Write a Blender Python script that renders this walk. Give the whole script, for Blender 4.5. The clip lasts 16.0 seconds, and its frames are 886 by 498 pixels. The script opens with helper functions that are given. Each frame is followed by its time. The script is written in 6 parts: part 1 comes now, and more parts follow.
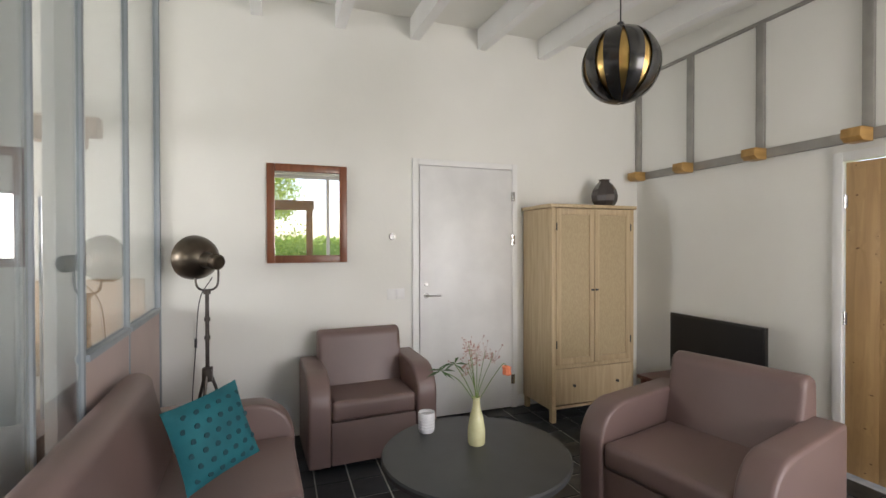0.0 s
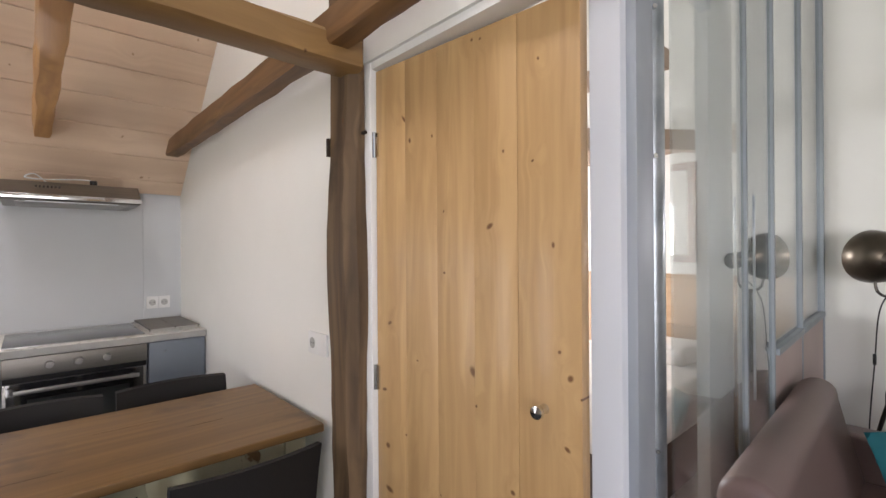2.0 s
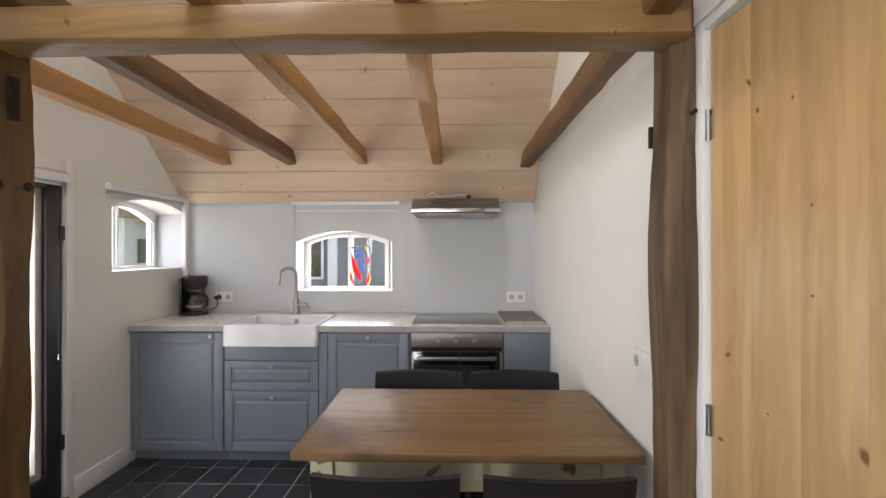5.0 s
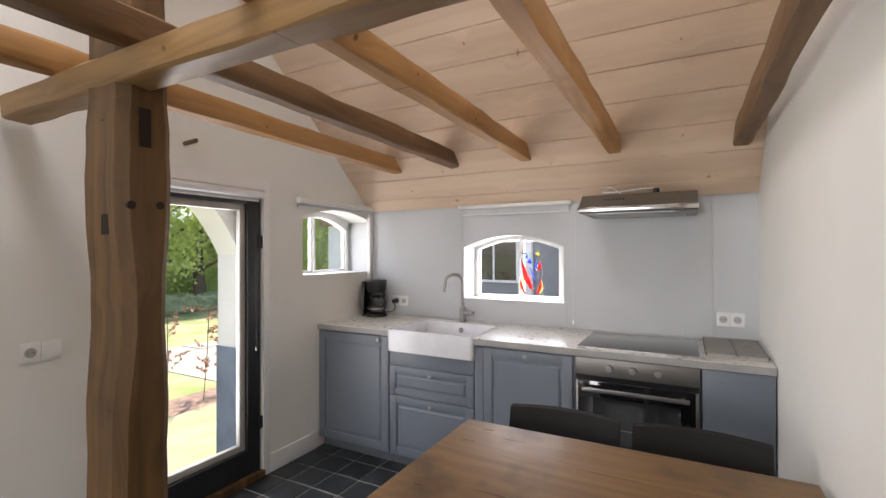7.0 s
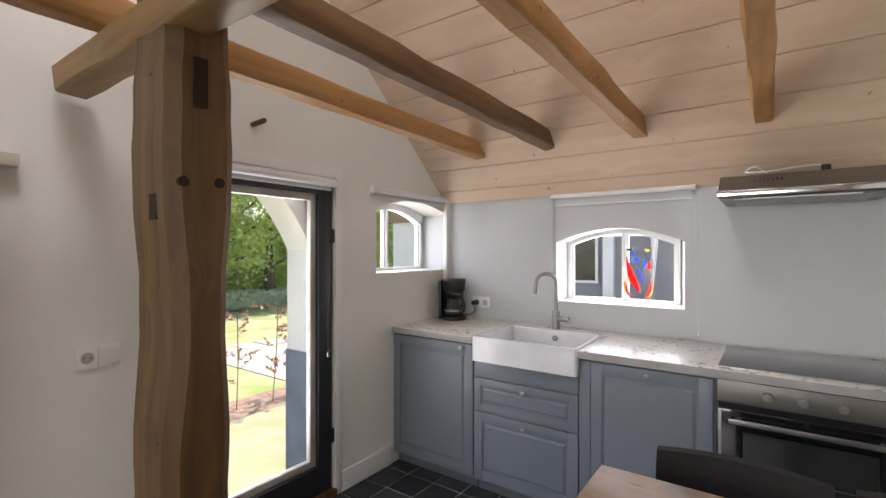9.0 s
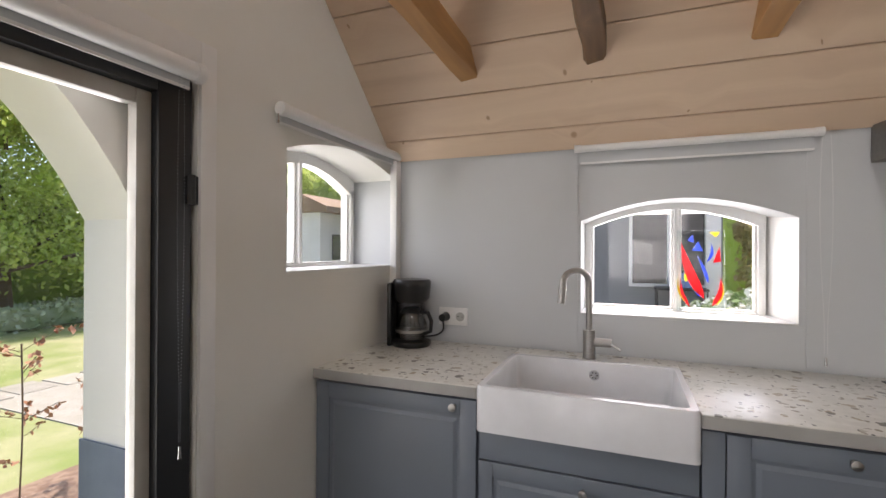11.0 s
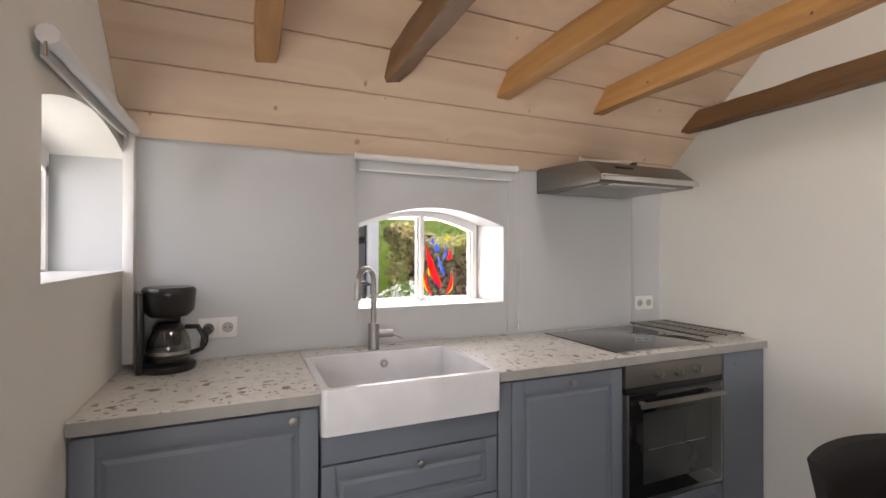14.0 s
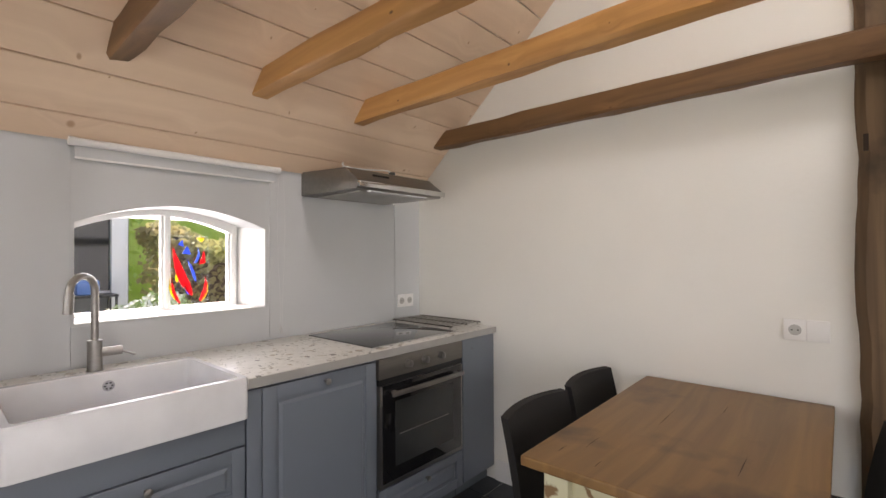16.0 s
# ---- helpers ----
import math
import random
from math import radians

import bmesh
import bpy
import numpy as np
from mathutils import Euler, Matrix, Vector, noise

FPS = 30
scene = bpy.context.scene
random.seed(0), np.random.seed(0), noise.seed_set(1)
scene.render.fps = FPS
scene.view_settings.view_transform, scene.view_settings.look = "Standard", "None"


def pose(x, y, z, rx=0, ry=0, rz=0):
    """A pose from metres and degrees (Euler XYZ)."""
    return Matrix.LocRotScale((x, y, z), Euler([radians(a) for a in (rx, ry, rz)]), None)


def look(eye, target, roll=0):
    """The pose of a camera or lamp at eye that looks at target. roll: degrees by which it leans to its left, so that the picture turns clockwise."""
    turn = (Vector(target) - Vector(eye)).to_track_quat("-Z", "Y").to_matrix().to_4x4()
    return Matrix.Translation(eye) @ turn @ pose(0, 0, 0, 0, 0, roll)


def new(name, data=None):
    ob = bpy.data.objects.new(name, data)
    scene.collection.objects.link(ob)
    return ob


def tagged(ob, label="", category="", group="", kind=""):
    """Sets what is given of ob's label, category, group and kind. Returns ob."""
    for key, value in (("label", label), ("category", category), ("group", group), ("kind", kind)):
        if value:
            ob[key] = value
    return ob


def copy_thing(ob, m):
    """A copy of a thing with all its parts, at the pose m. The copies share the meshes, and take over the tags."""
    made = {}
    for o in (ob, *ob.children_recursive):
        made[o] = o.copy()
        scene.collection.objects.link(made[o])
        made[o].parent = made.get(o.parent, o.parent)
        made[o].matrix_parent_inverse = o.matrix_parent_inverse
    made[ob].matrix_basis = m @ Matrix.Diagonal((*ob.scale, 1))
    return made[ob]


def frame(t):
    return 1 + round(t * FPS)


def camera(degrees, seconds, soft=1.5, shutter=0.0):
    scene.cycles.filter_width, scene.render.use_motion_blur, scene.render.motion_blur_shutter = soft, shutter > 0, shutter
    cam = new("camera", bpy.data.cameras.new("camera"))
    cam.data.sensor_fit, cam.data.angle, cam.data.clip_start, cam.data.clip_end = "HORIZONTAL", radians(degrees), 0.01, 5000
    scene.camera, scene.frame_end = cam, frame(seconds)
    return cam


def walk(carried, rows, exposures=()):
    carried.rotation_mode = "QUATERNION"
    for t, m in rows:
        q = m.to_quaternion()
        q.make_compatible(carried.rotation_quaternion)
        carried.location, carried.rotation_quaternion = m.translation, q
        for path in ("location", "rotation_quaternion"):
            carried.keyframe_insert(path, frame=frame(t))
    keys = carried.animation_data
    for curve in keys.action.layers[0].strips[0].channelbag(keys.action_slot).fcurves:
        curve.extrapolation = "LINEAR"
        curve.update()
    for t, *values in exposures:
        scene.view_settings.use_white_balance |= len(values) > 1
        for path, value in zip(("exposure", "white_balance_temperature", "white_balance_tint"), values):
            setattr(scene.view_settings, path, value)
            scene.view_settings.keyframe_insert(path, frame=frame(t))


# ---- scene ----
cam = camera(88.1, 16.0)
PATH = [
    (0, (-0.186, 0.769, 1.408), (0.492, 2.651, 1.39), -0.1),
    (0.5, (-0.214, 0.742, 1.405), (-0.065, 2.736, 1.385), -0.2),
    (1, (-0.285, 0.759, 1.398), (-0.739, 2.707, 1.388), -0.6),
    (1.5, (-0.379, 0.749, 1.406), (-1.397, 2.471, 1.397), -0.7),
    (2, (-0.422, 0.711, 1.384), (-1.904, 2.055, 1.386), -0.4),
    (2.5, (-0.375, 0.649, 1.355), (-2.141, 1.588, 1.375), 0.0),
    (3, (-0.299, 0.617, 1.35), (-2.191, 1.265, 1.369), 0.0),
    (3.2, (-0.275, 0.61, 1.349), (-2.196, 1.169, 1.371), 0.1),
    (5.5, (-0.605, 0.983, 1.426), (-2.59, 0.734, 1.427), -0.2),
    (6, (-0.746, 1.061, 1.438), (-2.683, 0.562, 1.444), -0.2),
    (6.5, (-0.882, 1.169, 1.441), (-2.731, 0.406, 1.449), -0.1),
    (7, (-0.913, 1.161, 1.443), (-2.676, 0.216, 1.451), -0.1),
    (7.5, (-0.943, 1.177, 1.446), (-2.614, 0.078, 1.456), -0.1),
    (8, (-0.963, 1.153, 1.434), (-2.58, -0.024, 1.446), 0.0),
    (8.2, (-0.98, 1.106, 1.438), (-2.587, -0.085, 1.442), -0.1),
    (10.5, (-1.824, 0.037, 1.358), (-3.609, -0.866, 1.36), 0.4),
    (11, (-2.062, -0.189, 1.345), (-3.921, -0.926, 1.349), 0.3),
    (11.5, (-2.273, -0.388, 1.376), (-4.208, -0.892, 1.372), 0.2),
    (12, (-2.344, -0.58, 1.386), (-4.334, -0.785, 1.393), 0.2),
    (12.5, (-2.293, -0.72, 1.375), (-4.292, -0.66, 1.39), 0.2),
    (13, (-2.147, -0.765, 1.345), (-4.124, -0.465, 1.37), 0.3),
    (13.5, (-2.069, -0.823, 1.354), (-3.986, -0.253, 1.364), 0.2),
    (14, (-2.023, -0.84, 1.342), (-3.858, -0.045, 1.353), 0.1),
    (14.5, (-1.98, -0.838, 1.348), (-3.707, 0.172, 1.353), 0.1),
    (15, (-1.936, -0.842, 1.361), (-3.52, 0.378, 1.357), 0.2),
    (15.5, (-1.909, -0.799, 1.346), (-3.338, 0.6, 1.357), -0.2),
    (16, (-1.892, -0.752, 1.339), (-3.207, 0.755, 1.362), -0.3),
]
walk(cam, [(t, look(eye, target, roll)) for t, eye, target, roll in PATH], exposures=[(0, 1.68, 7000, 20), (0.5, 1.62, 6600, 20), (1, 1.54, 6400, 20), (2, 1.54, 6800, 22), (3, 1.52, 7100, 20), (5.5, 1.60, 6800, 18), (8, 1.60, 6800, 22), (10.5, 1.24, 6900, 19), (12, 1.10, 7100, 24), (13.5, 1.34, 7200, 23), (16, 1.40, 7200, 22)])

# ---- light ----
world = bpy.data.worlds.new("world")
scene.world = world
world.use_nodes = True
_wt = world.node_tree
_sky = _wt.nodes.new("ShaderNodeTexSky")
_sky.sky_type, _sky.sun_disc = "NISHITA", False
_sky.sun_elevation, _sky.sun_rotation = radians(58), radians(262)
_wt.links.new(_sky.outputs[0], _wt.nodes["Background"].inputs[0])
_wt.nodes["Background"].inputs[1].default_value = 0.15


_sun = bpy.data.lights.new("sun", "SUN")
_sun.energy, _sun.angle, _sun.color = 3.5, radians(2), (1.0, 0.95, 0.87)
_so = new("sun", _sun)
_so.rotation_euler = look((0, 0, 0), (0.525, 0.07, -0.848)).to_euler()


def area_lamp(name, at, target, w, h, power, color=(0.93, 0.97, 1.0)):
    """Area lamp standing in for sky light, at openings or as added fill."""
    lamp = bpy.data.lights.new(name, "AREA")
    lamp.shape, lamp.size, lamp.size_y, lamp.energy, lamp.color = "RECTANGLE", w, h, power, color
    o = new(name, lamp)
    m = look(at, target)
    o.location, o.rotation_euler = m.translation, m.to_euler()
    return o


area_lamp("skylight_south", (2.15, -1.20, 1.35), (1.4, 3.0, 1.0), 1.3, 1.7, 27)
# Added fill for the kitchen: the east wall has no window here.
area_lamp("skylight_east", (2.98, 0.15, 1.45), (-4.0, 0.4, 1.1), 1.5, 1.3, 9)
# Added top fill under the closed ridge slab, which has no roof window.
area_lamp("skylight_roof", (-1.32, 0.1, 3.86), (-1.9, 0.1, 0.0), 0.7, 1.8, 30)
area_lamp("skylight_door", (-2.49, -1.36, 1.0), (-2.3, 1.6, 0.9), 0.62, 1.4, 5)
# Added fill at the unseen, windowless west end of the bedroom.
area_lamp("skylight_bedroom", (-3.95, 3.1, 1.6), (-1.0, 3.0, 1.2), 1.2, 1.2, 40)

area_lamp("skylight_kitchen", (-4.42, 0.0, 1.31), (-3.0, 0.0, 1.15), 0.66, 0.44, 2.2)
area_lamp("skylight_corner", (-3.70, -1.60, 1.50), (-3.70, 0.0, 1.30), 0.66, 0.44, 1.5)

# ---- materials ----


def material(name, color, rough=0.6, metal=0.0, color2=None, scale=6.0, stretch=(1, 1, 1), bump=0.0, bump_scale=60.0,
             vary=0.0, coat=0.0, mix_range=(0.35, 0.65), detail=6.0, rough2=None, stains=None, stain_range=(0.6, 0.75), stain_scale=2.0):
    """A painted, wooden, stone or metal surface: two tones, relief, per-piece variation and optional stains."""
    m = bpy.data.materials.new(name)
    m.use_nodes = True
    nt = m.node_tree
    b = nt.nodes["Principled BSDF"]
    b.inputs["Roughness"].default_value, b.inputs["Metallic"].default_value = rough, metal
    b.inputs["Coat Weight"].default_value = coat
    tc = nt.nodes.new("ShaderNodeTexCoord")
    mp = nt.nodes.new("ShaderNodeMapping")
    mp.inputs["Scale"].default_value = stretch
    nt.links.new(tc.outputs["Object"], mp.inputs["Vector"])
    vec = mp.outputs[0]
    info = nt.nodes.new("ShaderNodeObjectInfo")
    if vary:
        add = nt.nodes.new("ShaderNodeVectorMath")
        add.operation = "MULTIPLY_ADD"
        nt.links.new(info.outputs["Random"], add.inputs[0])
        add.inputs[1].default_value = (13.0, 17.0, 19.0)
        nt.links.new(vec, add.inputs[2])
        vec = add.outputs[0]
    n = nt.nodes.new("ShaderNodeTexNoise")
    n.inputs["Scale"].default_value, n.inputs["Detail"].default_value = scale, detail
    nt.links.new(vec, n.inputs["Vector"])
    ramp = nt.nodes.new("ShaderNodeValToRGB")
    ramp.color_ramp.elements[0].position, ramp.color_ramp.elements[1].position = mix_range
    c2 = color2 or tuple(min(1.0, c * 0.88) for c in color)
    ramp.color_ramp.elements[0].color, ramp.color_ramp.elements[1].color = (*color, 1), (*c2, 1)
    nt.links.new(n.outputs["Fac"], ramp.inputs[0])
    out = ramp.outputs[0]
    if stains:
        n3 = nt.nodes.new("ShaderNodeTexNoise")
        n3.inputs["Scale"].default_value = stain_scale
        n3.inputs["Detail"].default_value = 8
        nt.links.new(vec, n3.inputs["Vector"])
        r3 = nt.nodes.new("ShaderNodeMapRange")
        r3.inputs[1].default_value, r3.inputs[2].default_value = stain_range
        nt.links.new(n3.outputs["Fac"], r3.inputs[0])
        mx = nt.nodes.new("ShaderNodeMix")
        mx.data_type = "RGBA"
        nt.links.new(r3.outputs[0], mx.inputs[0])
        nt.links.new(out, mx.inputs[6])
        mx.inputs[7].default_value = (*stains, 1)
        out = mx.outputs[2]
    if vary:
        hs = nt.nodes.new("ShaderNodeHueSaturation")
        mr = nt.nodes.new("ShaderNodeMapRange")
        mr.inputs[3].default_value, mr.inputs[4].default_value = 1 - vary, 1 + vary
        nt.links.new(info.outputs["Random"], mr.inputs[0])
        nt.links.new(mr.outputs[0], hs.inputs["Value"])
        nt.links.new(out, hs.inputs["Color"])
        out = hs.outputs[0]
    nt.links.new(out, b.inputs["Base Color"])
    if rough2 is not None:
        rr = nt.nodes.new("ShaderNodeMapRange")
        rr.inputs[3].default_value, rr.inputs[4].default_value = rough, rough2
        nt.links.new(n.outputs["Fac"], rr.inputs[0])
        nt.links.new(rr.outputs[0], b.inputs["Roughness"])
    if bump:
        n2 = nt.nodes.new("ShaderNodeTexNoise")
        n2.inputs["Scale"].default_value, n2.inputs["Detail"].default_value = bump_scale, 4
        nt.links.new(vec, n2.inputs["Vector"])
        bp = nt.nodes.new("ShaderNodeBump")
        bp.inputs["Strength"].default_value, bp.inputs["Distance"].default_value = bump, 0.003
        nt.links.new(n2.outputs["Fac"], bp.inputs["Height"])
        nt.links.new(bp.outputs[0], b.inputs["Normal"])
    return m


def wood(name, light, dark, grain_axis="z", rough=0.5, knots=True, vary=0.08, knot=(0.12, 0.055, 0.02), freq=1.0, stains=None, coat=0.0, knot_scale=3.4):
    """Sawn wood: long bands along the grain axis, fine streaks, round knots."""
    m = bpy.data.materials.new(name)
    m.use_nodes = True
    nt = m.node_tree
    N, Lk = nt.nodes, nt.links
    b = N["Principled BSDF"]
    b.inputs["Roughness"].default_value = rough
    b.inputs["Coat Weight"].default_value = coat
    tc, info = N.new("ShaderNodeTexCoord"), N.new("ShaderNodeObjectInfo")
    add = N.new("ShaderNodeVectorMath")
    add.operation = "MULTIPLY_ADD"
    Lk.new(info.outputs["Random"], add.inputs[0])
    add.inputs[1].default_value = (11.0, 7.0, 5.0)
    Lk.new(tc.outputs["Object"], add.inputs[2])
    mp = N.new("ShaderNodeMapping")
    s = {"x": (0.6, 9, 9), "y": (9, 0.6, 9), "z": (9, 9, 0.6)}[grain_axis]
    mp.inputs["Scale"].default_value = tuple(v * freq for v in s)
    Lk.new(add.outputs[0], mp.inputs["Vector"])
    n = N.new("ShaderNodeTexNoise")
    n.inputs["Scale"].default_value, n.inputs["Detail"].default_value, n.inputs["Distortion"].default_value = 1.6, 5, 1.4
    Lk.new(mp.outputs[0], n.inputs["Vector"])
    ramp = N.new("ShaderNodeValToRGB")
    ramp.color_ramp.elements[0].position, ramp.color_ramp.elements[1].position = 0.32, 0.68
    ramp.color_ramp.elements[0].color, ramp.color_ramp.elements[1].color = (*dark, 1), (*light, 1)
    Lk.new(n.outputs["Fac"], ramp.inputs[0])
    out = ramp.outputs[0]
    if stains:
        n3 = N.new("ShaderNodeTexNoise")
        n3.inputs["Scale"].default_value, n3.inputs["Detail"].default_value = 4.0, 9
        Lk.new(add.outputs[0], n3.inputs["Vector"])
        r3 = N.new("ShaderNodeMapRange")
        r3.inputs[1].default_value, r3.inputs[2].default_value = 0.55, 0.72
        Lk.new(n3.outputs["Fac"], r3.inputs[0])
        m3 = N.new("ShaderNodeMix")
        m3.data_type = "RGBA"
        Lk.new(r3.outputs[0], m3.inputs[0])
        Lk.new(out, m3.inputs[6])
        m3.inputs[7].default_value = (*stains, 1)
        out = m3.outputs[2]
    if knots:
        sep, com = N.new("ShaderNodeSeparateXYZ"), N.new("ShaderNodeCombineXYZ")
        Lk.new(add.outputs[0], sep.inputs[0])
        Lk.new(sep.outputs[1 if grain_axis == "y" else 0], com.inputs[0])
        Lk.new(sep.outputs[2], com.inputs[1])
        v = N.new("ShaderNodeTexVoronoi")
        v.voronoi_dimensions = "2D"
        v.inputs["Scale"].default_value = knot_scale
        wob = N.new("ShaderNodeTexNoise")
        wob.inputs["Scale"].default_value = 1.3
        Lk.new(com.outputs[0], wob.inputs["Vector"])
        wv = N.new("ShaderNodeVectorMath")
        wv.operation = "MULTIPLY_ADD"
        wv.inputs[1].default_value = (0.5, 0.5, 0.0)
        Lk.new(wob.outputs["Color"], wv.inputs[0])
        Lk.new(com.outputs[0], wv.inputs[2])
        Lk.new(wv.outputs[0], v.inputs["Vector"])
        # grain bends round each knot
        bend, bsum = N.new("ShaderNodeMapRange"), N.new("ShaderNodeVectorMath")
        bend.inputs[1].default_value, bend.inputs[2].default_value, bend.inputs[3].default_value, bend.inputs[4].default_value = 0.0, 0.30, 0.16, 0.0
        Lk.new(v.outputs["Distance"], bend.inputs[0])
        Lk.new(mp.outputs[0], bsum.inputs[0])
        Lk.new(bend.outputs[0], bsum.inputs[1])
        Lk.new(bsum.outputs[0], n.inputs["Vector"])
        size, scaled, vsep = N.new("ShaderNodeMapRange"), N.new("ShaderNodeMath"), N.new("ShaderNodeSeparateColor")
        size.inputs[3].default_value, size.inputs[4].default_value = 3.4, 1.1
        scaled.operation = "MULTIPLY"
        Lk.new(v.outputs["Color"], vsep.inputs[0])
        Lk.new(vsep.outputs[0], size.inputs[0])
        Lk.new(v.outputs["Distance"], scaled.inputs[0])
        Lk.new(size.outputs[0], scaled.inputs[1])
        mr = N.new("ShaderNodeMapRange")
        mr.inputs[1].default_value, mr.inputs[2].default_value, mr.inputs[3].default_value, mr.inputs[4].default_value = 0.022 * knot_scale / 3.4, 0.05 * knot_scale / 3.4, 1.0, 0.0
        Lk.new(scaled.outputs[0], mr.inputs[0])
        mx = N.new("ShaderNodeMix")
        mx.data_type = "RGBA"
        Lk.new(mr.outputs[0], mx.inputs[0])
        Lk.new(out, mx.inputs[6])
        mx.inputs[7].default_value = (*knot, 1)
        out = mx.outputs[2]
    hs, mr2 = N.new("ShaderNodeHueSaturation"), N.new("ShaderNodeMapRange")
    mr2.inputs[3].default_value, mr2.inputs[4].default_value = 1 - vary, 1 + vary
    Lk.new(info.outputs["Random"], mr2.inputs[0])
    Lk.new(mr2.outputs[0], hs.inputs["Value"])
    Lk.new(out, hs.inputs["Color"])
    Lk.new(hs.outputs[0], b.inputs["Base Color"])
    bp = N.new("ShaderNodeBump")
    bp.inputs["Strength"].default_value, bp.inputs["Distance"].default_value = 0.25, 0.002
    Lk.new(n.outputs["Fac"], bp.inputs["Height"])
    Lk.new(bp.outputs[0], b.inputs["Normal"])
    return m


def glass_mat(name, tint=(1, 1, 1), reflect=0.06, haze=0.0):
    """Thin pane: clear with a gloss that grows at a slant."""
    m = bpy.data.materials.new(name)
    m.use_nodes = True
    nt = m.node_tree
    nt.nodes.clear()
    o, mix, tr, gl = (nt.nodes.new(k) for k in ("ShaderNodeOutputMaterial", "ShaderNodeMixShader", "ShaderNodeBsdfTransparent", "ShaderNodeBsdfGlossy"))
    tr.inputs[0].default_value = (*tint, 1)
    gl.inputs["Roughness"].default_value = 0.01
    lw = nt.nodes.new("ShaderNodeLayerWeight")
    lw.inputs[0].default_value = 0.5
    pw, ma = nt.nodes.new("ShaderNodeMath"), nt.nodes.new("ShaderNodeMath")
    pw.operation, ma.operation = "POWER", "MULTIPLY_ADD"
    pw.inputs[1].default_value = 4.0
    ma.inputs[1].default_value, ma.inputs[2].default_value = 0.9, reflect * 0.5
    nt.links.new(lw.outputs["Facing"], pw.inputs[0])
    nt.links.new(pw.outputs[0], ma.inputs[0])
    nt.links.new(ma.outputs[0], mix.inputs[0])
    nt.links.new(tr.outputs[0], mix.inputs[1])
    nt.links.new(gl.outputs[0], mix.inputs[2])
    nt.links.new(mix.outputs[0], o.inputs[0])
    return m


def terrazzo(name):
    m = material(name, (0.67, 0.66, 0.62), rough=0.3, scale=30, color2=(0.59, 0.58, 0.54))
    nt = m.node_tree
    b = nt.nodes["Principled BSDF"]
    base = b.inputs["Base Color"].links[0].from_socket
    tc = nt.nodes.new("ShaderNodeTexCoord")
    nz = nt.nodes.new("ShaderNodeTexNoise")
    nz.inputs["Scale"].default_value = 28
    nt.links.new(tc.outputs["Object"], nz.inputs["Vector"])
    va = nt.nodes.new("ShaderNodeVectorMath")
    va.operation = "MULTIPLY_ADD"
    va.inputs[1].default_value = (0.045, 0.045, 0.0)
    nt.links.new(nz.outputs["Color"], va.inputs[0])
    nt.links.new(tc.outputs["Object"], va.inputs[2])
    for sc, col, lim in ((34, (0.27, 0.25, 0.20), 0.80), (24, (0.36, 0.31, 0.23), 0.82), (60, (0.15, 0.15, 0.14), 0.84), (21, (0.16, 0.15, 0.13), 0.90), (42, (0.45, 0.43, 0.38), 0.80)):
        v = nt.nodes.new("ShaderNodeTexVoronoi")
        v.inputs["Scale"].default_value = sc
        nt.links.new(va.outputs[0], v.inputs["Vector"])
        sep = nt.nodes.new("ShaderNodeSeparateColor")
        nt.links.new(v.outputs["Color"], sep.inputs[0])
        a, c = nt.nodes.new("ShaderNodeMath"), nt.nodes.new("ShaderNodeMath")
        a.operation, c.operation = "GREATER_THAN", "LESS_THAN"
        a.inputs[1].default_value, c.inputs[1].default_value = lim, 0.31
        nt.links.new(sep.outputs[0], a.inputs[0])
        nt.links.new(v.outputs["Distance"], c.inputs[0])
        mul = nt.nodes.new("ShaderNodeMath")
        mul.operation = "MULTIPLY"
        nt.links.new(a.outputs[0], mul.inputs[0])
        nt.links.new(c.outputs[0], mul.inputs[1])
        mx = nt.nodes.new("ShaderNodeMix")
        mx.data_type = "RGBA"
        nt.links.new(mul.outputs[0], mx.inputs[0])
        nt.links.new(base, mx.inputs[6])
        mx.inputs[7].default_value = (*col, 1)
        base = mx.outputs[2]
    nt.links.new(base, b.inputs["Base Color"])
    return m


WHITE = material("white_plaster", (0.80, 0.795, 0.75), rough=0.75, color2=(0.76, 0.755, 0.71), scale=1.5, bump=0.25, bump_scale=35)
# Greyed white: the backlit west wall's shade is put into this colour.
SHADEDW = material("pale_grey_panel_paint", (0.545, 0.565, 0.575), rough=0.45, scale=1.5, color2=(0.515, 0.535, 0.545))
PAINT = material("white_paint", (0.80, 0.80, 0.79), rough=0.4, scale=4, color2=(0.77, 0.77, 0.75))
CREAM = material("cream_paint", (0.66, 0.61, 0.50), rough=0.45, scale=3, color2=(0.62, 0.57, 0.46))
CEILP = wood("whitewashed_planks", (0.76, 0.585, 0.43), (0.66, 0.485, 0.345), "y", rough=0.5, vary=0.0, knot=(0.45, 0.28, 0.17), freq=0.5, knot_scale=3.0)
BEAM = wood("honey_oak_beam", (0.52, 0.275, 0.095), (0.37, 0.18, 0.058), "x", rough=0.5, vary=0.12)
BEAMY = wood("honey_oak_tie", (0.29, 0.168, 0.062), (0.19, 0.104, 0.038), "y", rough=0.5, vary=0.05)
BEAMD = wood("dark_oak_beam", (0.21, 0.108, 0.042), (0.11, 0.055, 0.021), "x", rough=0.55, vary=0.12)
POST = wood("old_oak_post", (0.185, 0.096, 0.031), (0.080, 0.041, 0.014), "z", rough=0.6, vary=0.05, freq=0.9, stains=(0.05, 0.027, 0.012))
